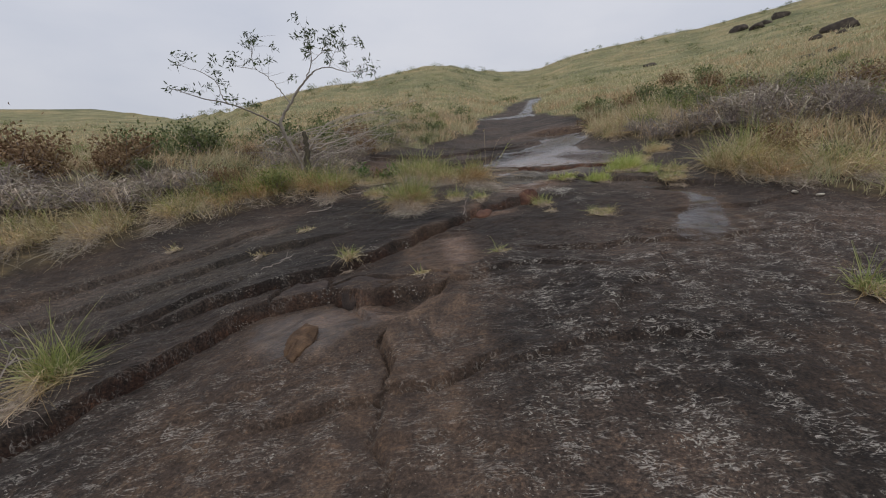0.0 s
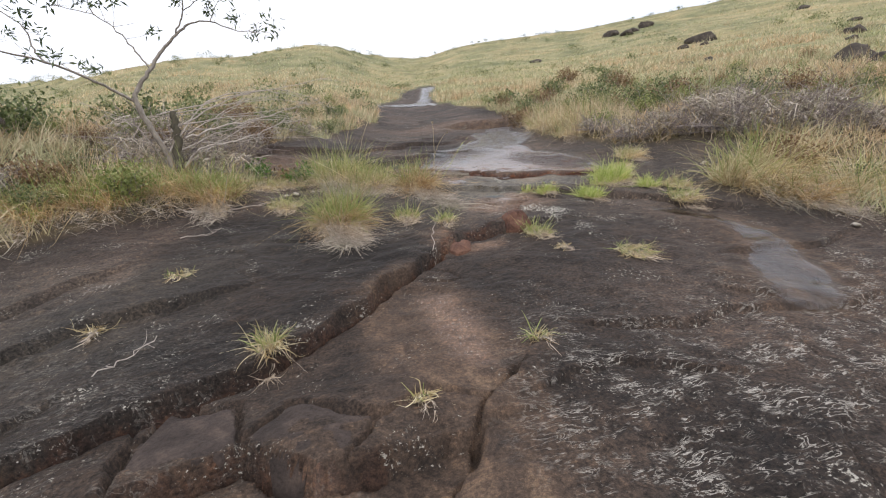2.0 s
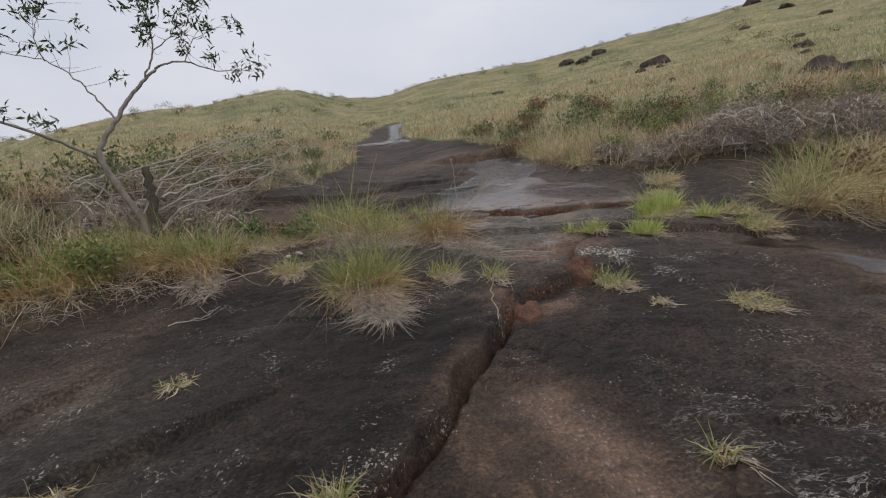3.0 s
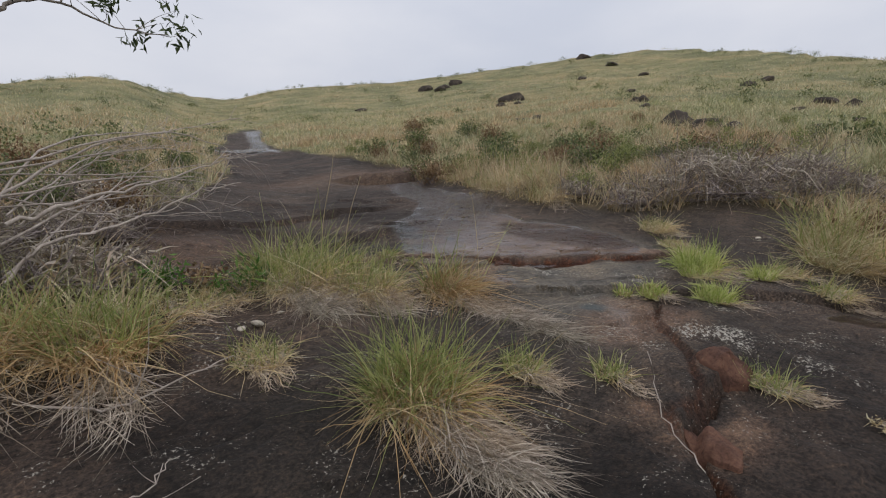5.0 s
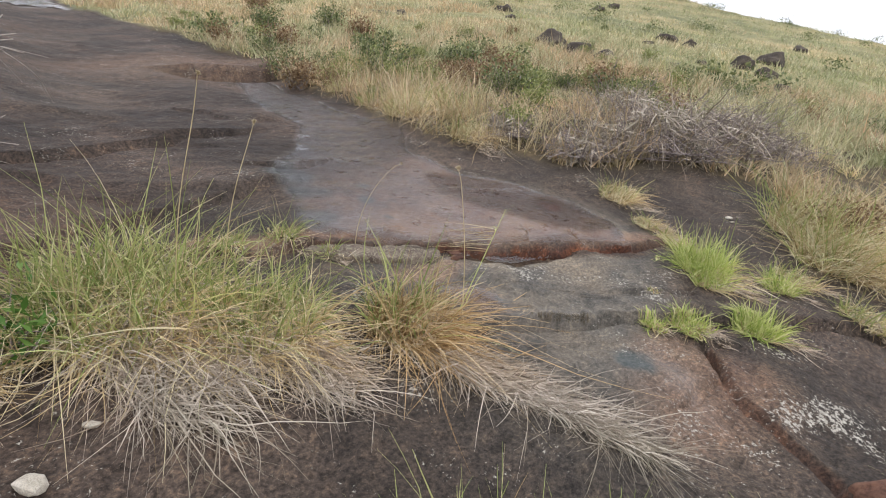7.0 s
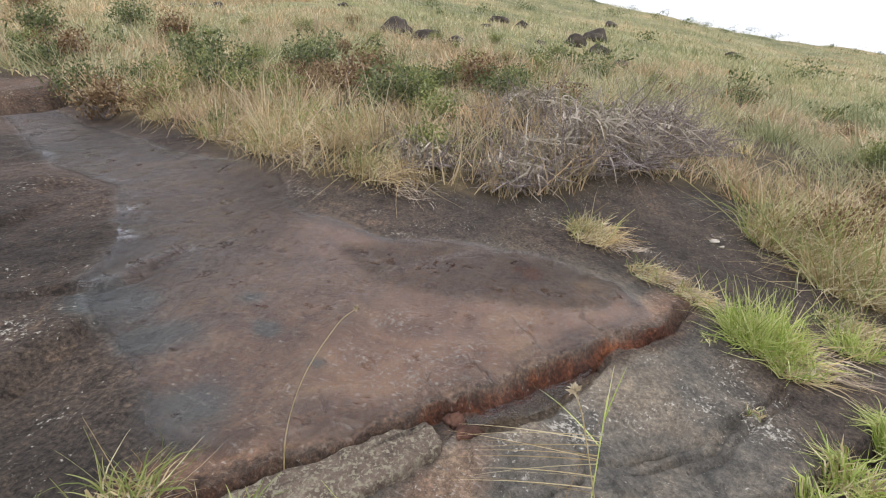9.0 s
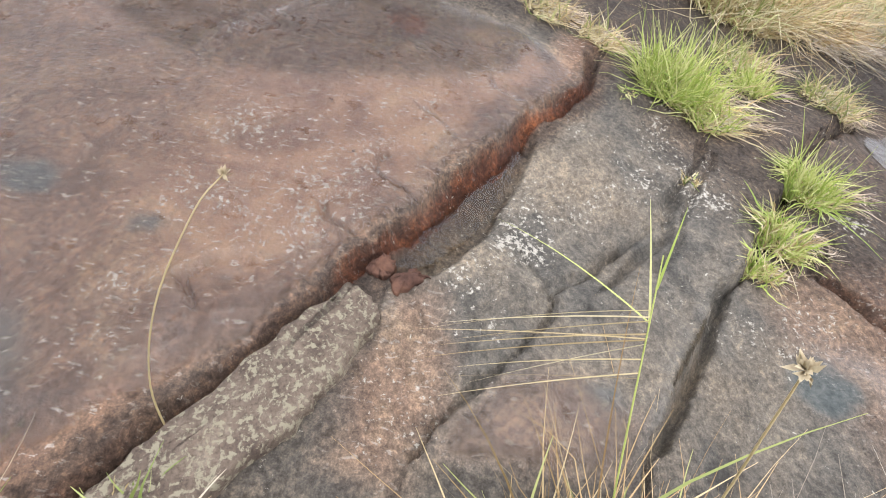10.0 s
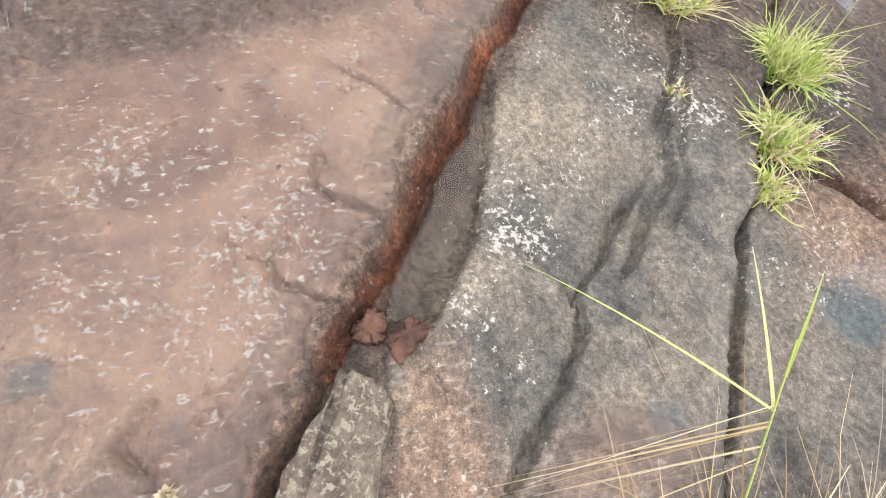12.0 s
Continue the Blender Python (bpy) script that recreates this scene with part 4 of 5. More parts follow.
def boulder(x, y, size, tall, seed):
    """A weathered block: a lumpy ball cut by a few broken faces."""
    chance = random.Random(seed)
    facets = [(Vector((chance.gauss(0, 1), chance.gauss(0, 1), chance.gauss(0.3, 0.8))).normalized(), chance.uniform(0.62, 0.9)) for _ in range(9)]
    bm = bmesh.new()
    bmesh.ops.create_icosphere(bm, subdivisions=4, radius=1.0)
    for v in bm.verts:
        c = v.co.copy()
        k = 1 + 0.30 * noise.noise(c * 1.1 + Vector((seed * 3.7, 0, 0))) + 0.14 * noise.noise(c * 2.7 + Vector((0, seed, 0))) + 0.08 * noise.noise(c * 5) + 0.05 * noise.noise(c * 11)
        k = min(k, 1.16)
        for face, cut in facets:
            k = min(k, cut / max(c.dot(face), 1e-3)) if c.dot(face) > 0 else k
        v.co = Vector((c.x * k * size, c.y * k * size * 0.7, c.z * k * tall * 0.85))
    me = bpy.data.meshes.new("boulder")
    bm.to_mesh(me)
    bm.free()
    me.polygons.foreach_set("use_smooth", np.ones(len(me.polygons), bool))
    me.materials.append(BOULDER)
    ob = new("boulder", me)
    ob.location, ob.rotation_euler = (x, y, ground_at(x, y) + tall * 0.02), (0.1, -0.12, -math.atan2(x, y - 5) + 0.4 * math.sin(seed))
    return tagged(ob, "dark weathered boulder bedded in hillside grass", "boulder", "hill boulders")


for k, (x, y, s, t) in enumerate([
        (16.84, 16.49, 0.75, 0.62), (16.57, 15.13, 0.6, 0.45), (16.32, 14.03, 0.45, 0.28), (36.6, 49.0, 1.5, 1.0), (31.3, 44.7, 0.6, 0.4), (33.0, 44.0, 0.5, 0.4), (31.0, 28.2, 0.6, 0.5), (26.9, 25.0, 0.35, 0.25),
        (32.3, 17.3, 0.75, 0.62), (31.75, 15.9, 0.5, 0.45), (30.9, 11.4, 0.9, 0.7), (25.1, 11.6, 0.7, 0.6), (23.1, 10.3, 0.5, 0.4), (19.0, 9.1, 0.4, 0.28), (23.7, 12.9, 0.3, 0.22),
        (93, 89, 2.0, 1.2), (49, 88, 1.6, 1.2), (49, 83, 1.3, 1.0), (55.6, 88.3, 1.5, 1.1), (52, 86, 1.0, 0.9), (79, 69.5, 1.4, 0.8), (25.5, 65.6, 0.9, 0.5), (20, 29.2, 0.5, 0.35), (21, 28.5, 0.4, 0.3),
        (53, 30, 0.8, 0.5), (47, 29, 0.8, 0.5), (27.4, 16.6, 0.4, 0.25), (19.7, 12.8, 0.35, 0.2), (30.9, 28.6, 0.5, 0.4), (60, 60, 0.9, 0.6), (64, 52, 0.9, 0.6), (40, 36, 0.5, 0.35), (45, 12, 0.7, 0.5), (38, 4, 0.6, 0.4)]):
    boulder(x, y, s, t, k)


# ---- grass tufts ----
def tuft(x, y, radius, height, green=0.5, fresh=False, skirt=0.0, skirt_aim=(0.15, -1.0), seed=0, count=300, label="", width=0.0066, spread=0.8):
    """A bunch of grass: green blades, straw, and a skirt of dead thatch that hangs down the slope."""
    rng = np.random.default_rng(1000 + seed)
    count, height = int(1.45 * count), (1.55 if height > 0.3 else 1.25) * height
    straw = ORANGE_BLADE if "orange" in label else STRAW_BLADE
    z = ground_at(x, y)
    words = label or ("bright green grass tuft in a rock crack" if fresh else "green and straw-coloured grass tuft on dark rock" if green > 0.35 else "dry straw-coloured grass tuft on dark rock")
    top = thing("grass_tuft", x, y, z, words, "grass tuft", "grass tufts")

    def roots(n, k=1.0):
        a, r = rng.uniform(0, 2 * np.pi, n), radius * 0.8 * k * np.sqrt(rng.random(n))
        px, py = r * np.cos(a), r * np.sin(a)
        pz = slope(x + px, y + py) - slope(np.array([x]), np.array([y]))[0] - 0.015
        return np.column_stack([px, py, pz]), np.column_stack([np.cos(a), np.sin(a)]) * (r / max(radius, 1e-6))[:, None]

    def floor(px, py):
        return ground_height(px + x, py + y) - z

    green = 0.72 * green if not fresh else green
    for name, share, mat in (("green_foliage", green, FRESH_BLADE if fresh else GREEN_BLADE), ("dry_foliage", 1 - green, straw)):
        n = int(count * share)
        if n < 6:
            continue
        dry = name == "dry_foliage"
        p, out = roots(n)
        lean = np.column_stack([out * (0.40 * spread if dry else 0.42 * spread), np.full(n, 1.0)]) + rng.normal(0, 0.33, (n, 3)) * np.array([1, 1, 0.5])
        if dry:
            fall = rng.uniform(0.0, 1.2 if radius > 0.1 else 0.5, n)
            lean[:, 0] += skirt_aim[0] * fall
            lean[:, 1] += skirt_aim[1] * fall
        length = (0.78 if dry else 1.0) * height * rng.uniform(0.35, 1.0, n) ** 0.8 * rng.uniform(0.8, 1.2, n)
        v, f = ribbons(rng, p, unit(lean), length, width * rng.uniform(0.6, 1.3, n), np.where(dry, rng.uniform(0.35, 1.0, n), rng.uniform(0.1, 0.75, n)), 7, floor, 0.35, 0.55 if dry else 0.24)
        tagged(mesh_object(name, v, f, mat, top), kind="stuff")
    if skirt > 0:
        n = int(count * skirt * 1.1)
        p, out = roots(n, 0.8)
        run = rng.random(n) ** 1.2 * height * (0.8 if skirt < 1.3 else 1.05 if skirt < 1.55 else 1.75)
        p[:, 0] = p[:, 0] * (1 - 0.3 * run / height) + skirt_aim[0] * run
        p[:, 1] += skirt_aim[1] * run
        p[:, 2] = floor(p[:, 0], p[:, 1]) + rng.uniform(0.01, 0.12, n) * height * np.clip(1 - run / (0.9 * height), 0.08, 1)
        aim = np.column_stack([skirt_aim[0] + rng.normal(0, 0.55, n), skirt_aim[1] + rng.normal(0, 0.4, n), rng.uniform(-0.1, 0.7, n)])
        v, f = ribbons(rng, p, unit(aim), rng.uniform(0.12, 0.48, n) * height, width * rng.uniform(0.45, 0.9, n), rng.uniform(0.2, 0.9, n), 6, floor, 0.4, 0.6)
        tagged(mesh_object("thatch", v, f, THATCH, top, "grey dead thatch hanging down the rock"), kind="stuff")
    return top


big_straw = "large straw-coloured grass clump with hanging dead thatch"
TUFTS = [
    (-0.44, 6.70, 0.24, 0.36, 0.60, False, 1.5, (0.08, -1.0), 1500, "green and orange grass tuft with pale thatch below"),
    (-0.42, 8.52, 0.42, 0.44, 0.50, False, 1.1, (0.06, -1.0), 1600, big_straw),
    (-0.02, 8.14, 0.28, 0.31, 0.40, False, 1.25, (0.06, -1.0), 950, big_straw),
    (0.44, 7.80, 0.20, 0.36, 0.16, False, 1.6, (0.18, -1.0), 900, "orange dry grass clump falling over the rock edge"),
    (-1.66, 7.66, 0.27, 0.36, 0.50, False, 0.7, (0.08, -1.0), 800, "green and orange grass tuft with pale thatch below"),
    (-0.98, 8.42, 0.20, 0.20, 0.15, False, 0.8, (0.06, -1.0), 320, "tangled grey-brown dry grass on dark rock"),
    (-1.22, 8.30, 0.22, 0.22, 0.25, False, 0.8, (0.06, -1.0), 360, "tangled grey-brown dry grass on dark rock"),
    (-0.97, 7.45, 0.19, 0.22, 0.30, False, 0.8, (0.08, -1.0), 350, ""),
    (0.16, 6.64, 0.13, 0.20, 0.50, False, 1.2, (0.08, -1.0), 260, ""),
    (0.45, 6.32, 0.10, 0.17, 0.60, False, 0.6, (0.08, -1.0), 160, ""),
    (1.12, 5.86, 0.11, 0.17, 0.60, False, 0.7, (0.08, -1.0), 190, ""),
    (2.50, 7.08, 0.20, 0.27, 0.85, True, 0.25, (0.08, -1.0), 650, ""),
    (2.32, 6.98, 0.14, 0.20, 0.55, True, 0.4, (0.08, -1.0), 300, ""),
    (2.00, 6.66, 0.13, 0.20, 0.80, True, 0.2, (0.08, -1.0), 420, ""),
    (1.66, 6.92, 0.10, 0.15, 0.55, True, 0.3, (0.08, -1.0), 330, ""),
    (1.50, 7.05, 0.06, 0.11, 0.55, True, 0.2, (0.08, -1.0), 140, ""),
    (2.66, 6.66, 0.10, 0.20, 0.80, True, 0.2, (0.08, -1.0), 200, ""),
    (2.95, 6.62, 0.16, 0.22, 0.30, False, 0.4, (0.08, -1.0), 260, ""),
    (2.74, 6.22, 0.17, 0.19, 0.40, False, 0.8, (0.08, -1.0), 300, ""),
    (3.57, 6.42, 0.38, 0.55, 0.18, False, 0.4, (0.08, -1.0), 900, big_straw),
    (4.10, 6.65, 0.42, 0.60, 0.20, False, 0.3, (0.08, -1.0), 900, big_straw),
    (3.72, 5.90, 0.30, 0.38, 0.12, False, 0.9, (0.08, -1.0), 600, "orange straw clump with grey thatch on rock"),
    (4.35, 5.75, 0.40, 0.50, 0.20, False, 0.5, (0.08, -1.0), 600, big_straw),
    (4.75, 5.0, 0.40, 0.50, 0.25, False, 0.5, (0.08, -1.0), 500, big_straw),
    (3.2, 9.6, 0.28, 0.34, 0.15, False, 0.4, (-0.3, -1.0), 380, ""),
    (3.15, 10.5, 0.28, 0.34, 0.15, False, 0.4, (-0.3, -1.0), 380, ""),
    (3.45, 11.3, 0.32, 0.38, 0.2, False, 0.3, (-0.3, -1.0), 380, ""),
    (3.85, 12.4, 0.32, 0.40, 0.2, False, 0.3, (-0.3, -1.0), 380, ""),
    (4.4, 13.5, 0.36, 0.42, 0.25, False, 0.3, (-0.3, -1.0), 380, ""),
    (3.7, 10.2, 0.34, 0.42, 0.3, False, 0.2, (-0.3, -1.0), 380, ""),
    (4.0, 11.0, 0.34, 0.42, 0.35, False, 0.2, (-0.3, -1.0), 380, ""),
    (3.25, 8.0, 0.20, 0.26, 0.15, False, 0.4, (0.08, -1.0), 350, ""),
    (2.92, 7.62, 0.13, 0.16, 0.12, False, 0.6, (0.08, -1.0), 240, ""),
    (2.78, 7.38, 0.12, 0.14, 0.10, False, 0.9, (0.08, -1.0), 220, ""),
    (-0.85, 4.60, 0.07, 0.20, 0.30, False, 0.3, (0.08, -1.0), 170, ""),
    (0.48, 4.30, 0.05, 0.15, 0.40, False, 0.3, (0.08, -1.0), 60, ""),
    (1.08, 6.0, 0.09, 0.15, 0.60, False, 0.5, (0.08, -1.0), 140, ""),
    (1.60, 5.22, 0.15, 0.14, 0.25, False, 0.6, (0.08, -1.0), 220, ""),
    (1.15, 5.45, 0.06, 0.10, 0.10, False, 1.0, (0.08, -1.0), 50, ""),
    (-0.17, 3.97, 0.05, 0.11, 0.15, False, 0.3, (0.08, -1.0), 60, ""),
    (-1.55, 5.78, 0.10, 0.09, 0.25, False, 0.3, (0.08, -1.0), 90, ""),
    (-1.86, 5.18, 0.04, 0.14, 0.0, False, 1.2, (0.08, -1.0), 40, "wisp of pale dead grass on dark rock"),
    (-2.95, 5.62, 0.07, 0.14, 0.1, False, 1.0, (0.08, -1.0), 60, "wisp of pale dead grass on dark rock"),
    (-2.65, 7.60, 0.45, 0.40, 0.40, False, 0.3, (0.08, -1.0), 900, "green and orange grass clump at the rock edge"),
    (-2.15, 7.85, 0.34, 0.42, 0.40, False, 0.3, (0.08, -1.0), 600, "green and orange grass clump at the rock edge"),
    (-3.10, 7.25, 0.38, 0.36, 0.38, False, 0.4, (0.08, -1.0), 600, "green and orange grass clump at the rock edge"),
    (-3.55, 6.85, 0.35, 0.40, 0.30, False, 0.7, (0.08, -1.0), 500, "brown dry grass clump at the rock edge"),
    (-4.25, 6.35, 0.45, 0.45, 0.12, False, 0.9, (0.08, -1.0), 700, "brown dry grass clump at the rock edge"),
    (-4.9, 5.9, 0.45, 0.45, 0.15, False, 0.9, (0.08, -1.0), 600, "brown dry grass clump at the rock edge"),
    (-2.50, 3.18, 0.13, 0.36, 0.75, False, 0.4, (0.08, -1.0), 420, "tall green grass tuft in a rock hollow"),
    (2.63, 3.11, 0.12, 0.30, 0.70, False, 0.2, (0.08, -1.0), 160, ""),
    (0.50, 8.84, 0.10, 0.22, 0.75, False, 0.3, (0.08, -1.0), 90, "sparse green grass tuft at the pool edge"),
    (0.63, 8.56, 0.06, 0.12, 0.75, False, 0.6, (0.08, -1.0), 90, "sparse green grass tuft at the pool edge"),
    (0.22, 8.92, 0.09, 0.18, 0.6, False, 0.3, (0.08, -1.0), 90, "sparse green grass tuft at the pool edge"),
    (1.86, 7.19, 0.03, 0.07, 0.4, False, 0.0, (0.08, -1.0), 24, "tiny grass tuft in a rock crack"),
    (2.36, 7.32, 0.04, 0.06, 0.6, True, 0.0, (0.08, -1.0), 30, "tiny grass tuft in a rock crack"),
]
for k, (x, y, r, h, g, fresh, sk, aim, count, words) in enumerate(TUFTS):
    tuft(x, y, r, h, g, fresh, sk, aim, k, count, words)


# ---- hillside grass: one uncounted mass ----
def hill_grass():
    """Tussocks that thin out with distance: each has its own size, lean and shade."""
    rng = np.random.default_rng(77)
    pieces, shades = [], []
    for lo, hi, count, blades, height, width, reach, segs in ((2.0, 9.0, 2300, 26, 0.40, 0.0095, 0.10, 4), (9.0, 26.0, 8500, 17, 0.46, 0.020, 0.17, 2), (26.0, 140.0, 26000, 8, 0.42, 0.05, 0.35, 1)):
        r = np.exp(rng.uniform(np.log(lo), np.log(hi), count)) if lo > 5 else rng.uniform(lo, hi, count)
        az = np.radians(np.where(rng.random(count) < 0.9, rng.uniform(-62, 118, count), rng.uniform(118, 298, count)))
        x, y = 0.3 + r * np.sin(az), 6.0 + r * np.cos(az)
        keep = (rock_mask(x, y) < 0.35 + 0.2 * rng.random(count)) & (fbm(x, y, 1.1 if lo < 20 else 0.3, 2, 117) > -0.45)
        x, y = x[keep], y[keep]
        n = len(x)
        lump = np.clip(1 + 0.8 * fbm(x, y, 0.6, 3, 111), 0.35, 1.7) * rng.uniform(0.55, 1.35, n)
        tone = np.clip(0.44 + 0.46 * fbm(x, y, 0.35, 3, 113) + 0.45 * fbm(x, y, 0.06, 3, 115) + rng.normal(0, 0.15 if lo < 20 else 0.07, n), 0, 1)
        lean = rng.normal(0, 0.22, (n, 2))
        bx = np.repeat(x, blades) + rng.normal(0, reach, n * blades)
        by = np.repeat(y, blades) + rng.normal(0, reach, n * blades)
        ok = rock_mask(bx, by) < 0.6
        off = np.column_stack([bx - np.repeat(x, blades), by - np.repeat(y, blades)])[ok] / reach
        bx, by = bx[ok], by[ok]
        bz = ground_height(bx, by) - 0.02
        m = len(bx)
        size = np.repeat(lump, blades)[ok] * height * rng.uniform(0.55, 1.15, m)
        aim = np.column_stack([0.26 * off + np.repeat(lean, blades, 0)[ok] + rng.normal(0, 0.2, (m, 2)), np.ones(m)])
        pieces.append(ribbons(rng, np.column_stack([bx, by, bz]), unit(aim), size, width * rng.uniform(0.6, 1.4, m), rng.uniform(0.05, 0.6, m), segs, None, 0.4, 0.25 if lo < 20 else 0.0))
        shades.append(np.repeat(np.repeat(tone, blades)[ok], 2 * (segs + 1)))
    v, f = joined(pieces)
    ob = mesh_object("hill_grass", v, f, HILL_GRASS)
    ob.data.attributes.new("clump", "FLOAT", "POINT").data.foreach_set("value", np.concatenate(shades).astype(np.float32))
    return tagged(ob, "yellow-green and straw hillside grass", "grass", kind="stuff")


hill_grass()


# ---- shrubs and brush ----
def stems(rng, count, height, spread, radius, sides=4, bend=0.25):
    out, tips = [], []
    for d in cone_dirs(rng, count, spread):
        length = height * rng.uniform(0.6, 1.1)
        line = np.array([d * length * s + np.array([0, 0, -bend * length * s * s]) + rng.normal(0, 0.03 * length, 3) * (s > 0) for s in np.linspace(0, 1, 5)])
        out.append(tube(line, radius, radius * 0.25, sides))
        tips.extend([line[2], line[3], line[4]])
    return joined(out), np.array(tips)


def leafy_shrub(x, y, height, leaf, seed, mat, label, count=420, spread=0.9, length=0.052, group="hill shrubs", slim=0.5):
    rng = np.random.default_rng(3000 + seed)
    top = thing("shrub", x, y, ground_at(x, y) - 0.02, label, "shrub", group)
    (v, f), tips = stems(rng, 16, height, spread, 0.008 * height / 0.5)
    tagged(mesh_object("woody_base", v, f, TWIG, top), kind="stuff")
    at = tips[rng.integers(0, len(tips), count)] + rng.normal(0, height * 0.13, (count, 3))
    at[:, 2] = np.maximum(at[:, 2], 0.03)
    aim = unit(rng.normal(0, 1, (count, 3)) + np.array([0, 0, 0.5]))
    v, f = leaves(rng, at, aim, length * rng.uniform(0.6, 1.3, count), length * slim)
    tagged(mesh_object("foliage", v, f, mat, top), kind="stuff")
    return top


def dry_brush(x, y, radius, height, seed, label="tangled grey leafless brush beside the rock", count=95):
    """A heap of curling dead twigs with a few dead blades in it."""
    rng = np.random.default_rng(5000 + seed)
    top = thing("dry_bush", x, y, ground_at(x, y) - 0.02, label, "bush", "dry bushes")
    out = []
    for _ in range(count):
        a, r = rng.uniform(0, 2 * np.pi), radius * 0.75 * math.sqrt(rng.random())
        p = np.array([r * math.cos(a), r * math.sin(a), 0.0])
        d = unit(np.array([math.cos(a) * 0.8, math.sin(a) * 0.8, rng.uniform(0.5, 1.4)]) + rng.normal(0, 0.4, 3))
        line, length = [p.copy()], height * rng.uniform(0.5, 1.2)
        for _s in range(6):
            d = unit(d + rng.normal(0, 0.32, 3) + np.array([0, 0, -0.12]))
            p = p + d * length / 6
            p[2] = max(p[2], 0.02)
            line.append(p.copy())
        out.append(tube(line, rng.uniform(0.005, 0.011), 0.0015, 3))
        for _t in range(3):
            q = np.array(line[rng.integers(2, 6)])
            e = q + unit(rng.normal(0, 1, 3)) * length * 0.3
            e[2] = max(e[2], 0.02)
            out.append(tube(np.array([q, (q + e) / 2 + rng.normal(0, 0.02, 3), e]), 0.0022, 0.001, 3))
    v, f = joined(out)
    tagged(mesh_object("twig_tangle", v, f, TWIG, top), kind="stuff")
    n = count * 7
    a, r = rng.uniform(0, 2 * np.pi, n), radius * 0.8 * np.sqrt(rng.random(n))
    p = np.column_stack([r * np.cos(a), r * np.sin(a), rng.uniform(0.0, 0.5, n) * height])
    v, f = ribbons(rng, p, unit(rng.normal(0, 1, (n, 3)) + np.array([0, 0, 0.6])), height * rng.uniform(0.2, 0.55, n), 0.014 * rng.uniform(0.5, 1.3, n), rng.uniform(0.3, 1.2, n), 4, None, 0.5, 0.5)
    tagged(mesh_object("dead_foliage", v, f, THATCH, top), kind="stuff")
    return top


for k, (x, y, r, h) in enumerate([(3.75, 8.65, 0.28, 0.42), (4.1, 8.5, 0.30, 0.62), (4.5, 8.25, 0.34, 0.78), (4.8, 7.85, 0.25, 0.50), (5.05, 8.05, 0.34, 0.84), (5.45, 7.6, 0.32, 0.66), (5.9, 7.75, 0.40, 0.80), (6.3, 7.3, 0.3, 0.55),
                                  (3.55, 9.4, 0.25, 0.36), (5.4, 8.9, 0.4, 0.7), (-4.4, 7.0, 0.6, 0.55), (-5.4, 6.6, 0.6, 0.6), (-3.9, 7.5, 0.5, 0.5), (-1.75, 8.75, 0.45, 0.5),
                                  (-2.6, 8.9, 0.55, 0.6), (-1.8, 9.7, 0.45, 0.5), (-2.9, 9.8, 0.6, 0.7), (-1.9, 11.0, 0.5, 0.5), (-1.2, 12.6, 0.5, 0.5), (-6.4, 7.2, 0.7, 0.7)]):
    dry_brush(x, y, r, h, k)

SHRUB_SPOTS = [(3.9, 13.5, 0.8), (4.6, 15.0, 0.9), (5.3, 16.8, 1.0), (5.4, 19.0, 0.9), (6.2, 17.5, 0.9), (5.4, 13.2, 0.8), (6.5, 14.6, 0.9), (5.6, 11.3, 0.7), (6.8, 11.8, 0.8), (7.6, 13.2, 0.8), (6.6, 9.6, 0.7),
               (7.6, 9.0, 0.7), (8.5, 10.5, 0.8), (-3.2, 10.2, 0.8), (-4.4, 9.6, 0.9), (-5.5, 9.0, 0.9), (-6.4, 8.2, 0.9), (-4.8, 11.5, 1.0), (-6.5, 11.0, 1.1), (-8.0, 10.0, 1.2), (-9.5, 9.4, 1.3), (-7.5, 13.5, 1.3),
               (-2.6, 12.0, 0.7), (-1.6, 13.4, 0.6), (-3.8, 14.0, 0.9), (-1.8, 16.0, 0.9), (-0.4, 17.0, 0.7), (-3.0, 18.0, 1.0), (9.5, 18.5, 1.0), (11.0, 22.0, 1.1), (8.5, 22.0, 1.0), (13.0, 30.0, 1.3)]
rng_s = np.random.default_rng(9)
green_words, brown_words = "dark green leafy shrub on the hillside", "brown half-dry shrub on the hillside"
kinds = [leafy_shrub(SHRUB_SPOTS[k][0], SHRUB_SPOTS[k][1], 0.6, 0, k, SHRUB_LEAF if k % 3 else DRY_LEAF, green_words if k % 3 else brown_words, 1200) for k in range(4)]
for k, (x, y, h) in enumerate(SHRUB_SPOTS[4:]):
    copy_thing(kinds[k % 4], pose(x, y, ground_at(x, y) - 0.02, 0, 0, 47 * k) @ Matrix.Scale(1.5 * h, 4))
far_spots = []
while len(far_spots) < 110:
    r, az = math.exp(rng_s.uniform(math.log(14), math.log(110))), radians(rng_s.uniform(-45, 108))
    x, y = r * math.sin(az), 6 + r * math.cos(az)
    if rock_mask(np.array([x]), np.array([y]))[0] < 0.1 and vnoise(np.array([x * 0.12]), np.array([y * 0.12]), 5)[0] > -0.1:
        far_spots.append((x, y, rng_s.uniform(0.4, 1.3) * (1 + r / 90)))
for k in range(90):  # small bushes against the sky along the crest
    az = rng_s.uniform(-30, 105)
    r = float(np.interp(az, CREST_AZ, CREST_R)) * rng_s.uniform(0.9, 1.0)
    far_spots.append((r * math.sin(radians(az)), 6 + r * math.cos(radians(az)), rng_s.uniform(0.6, 1.8)))


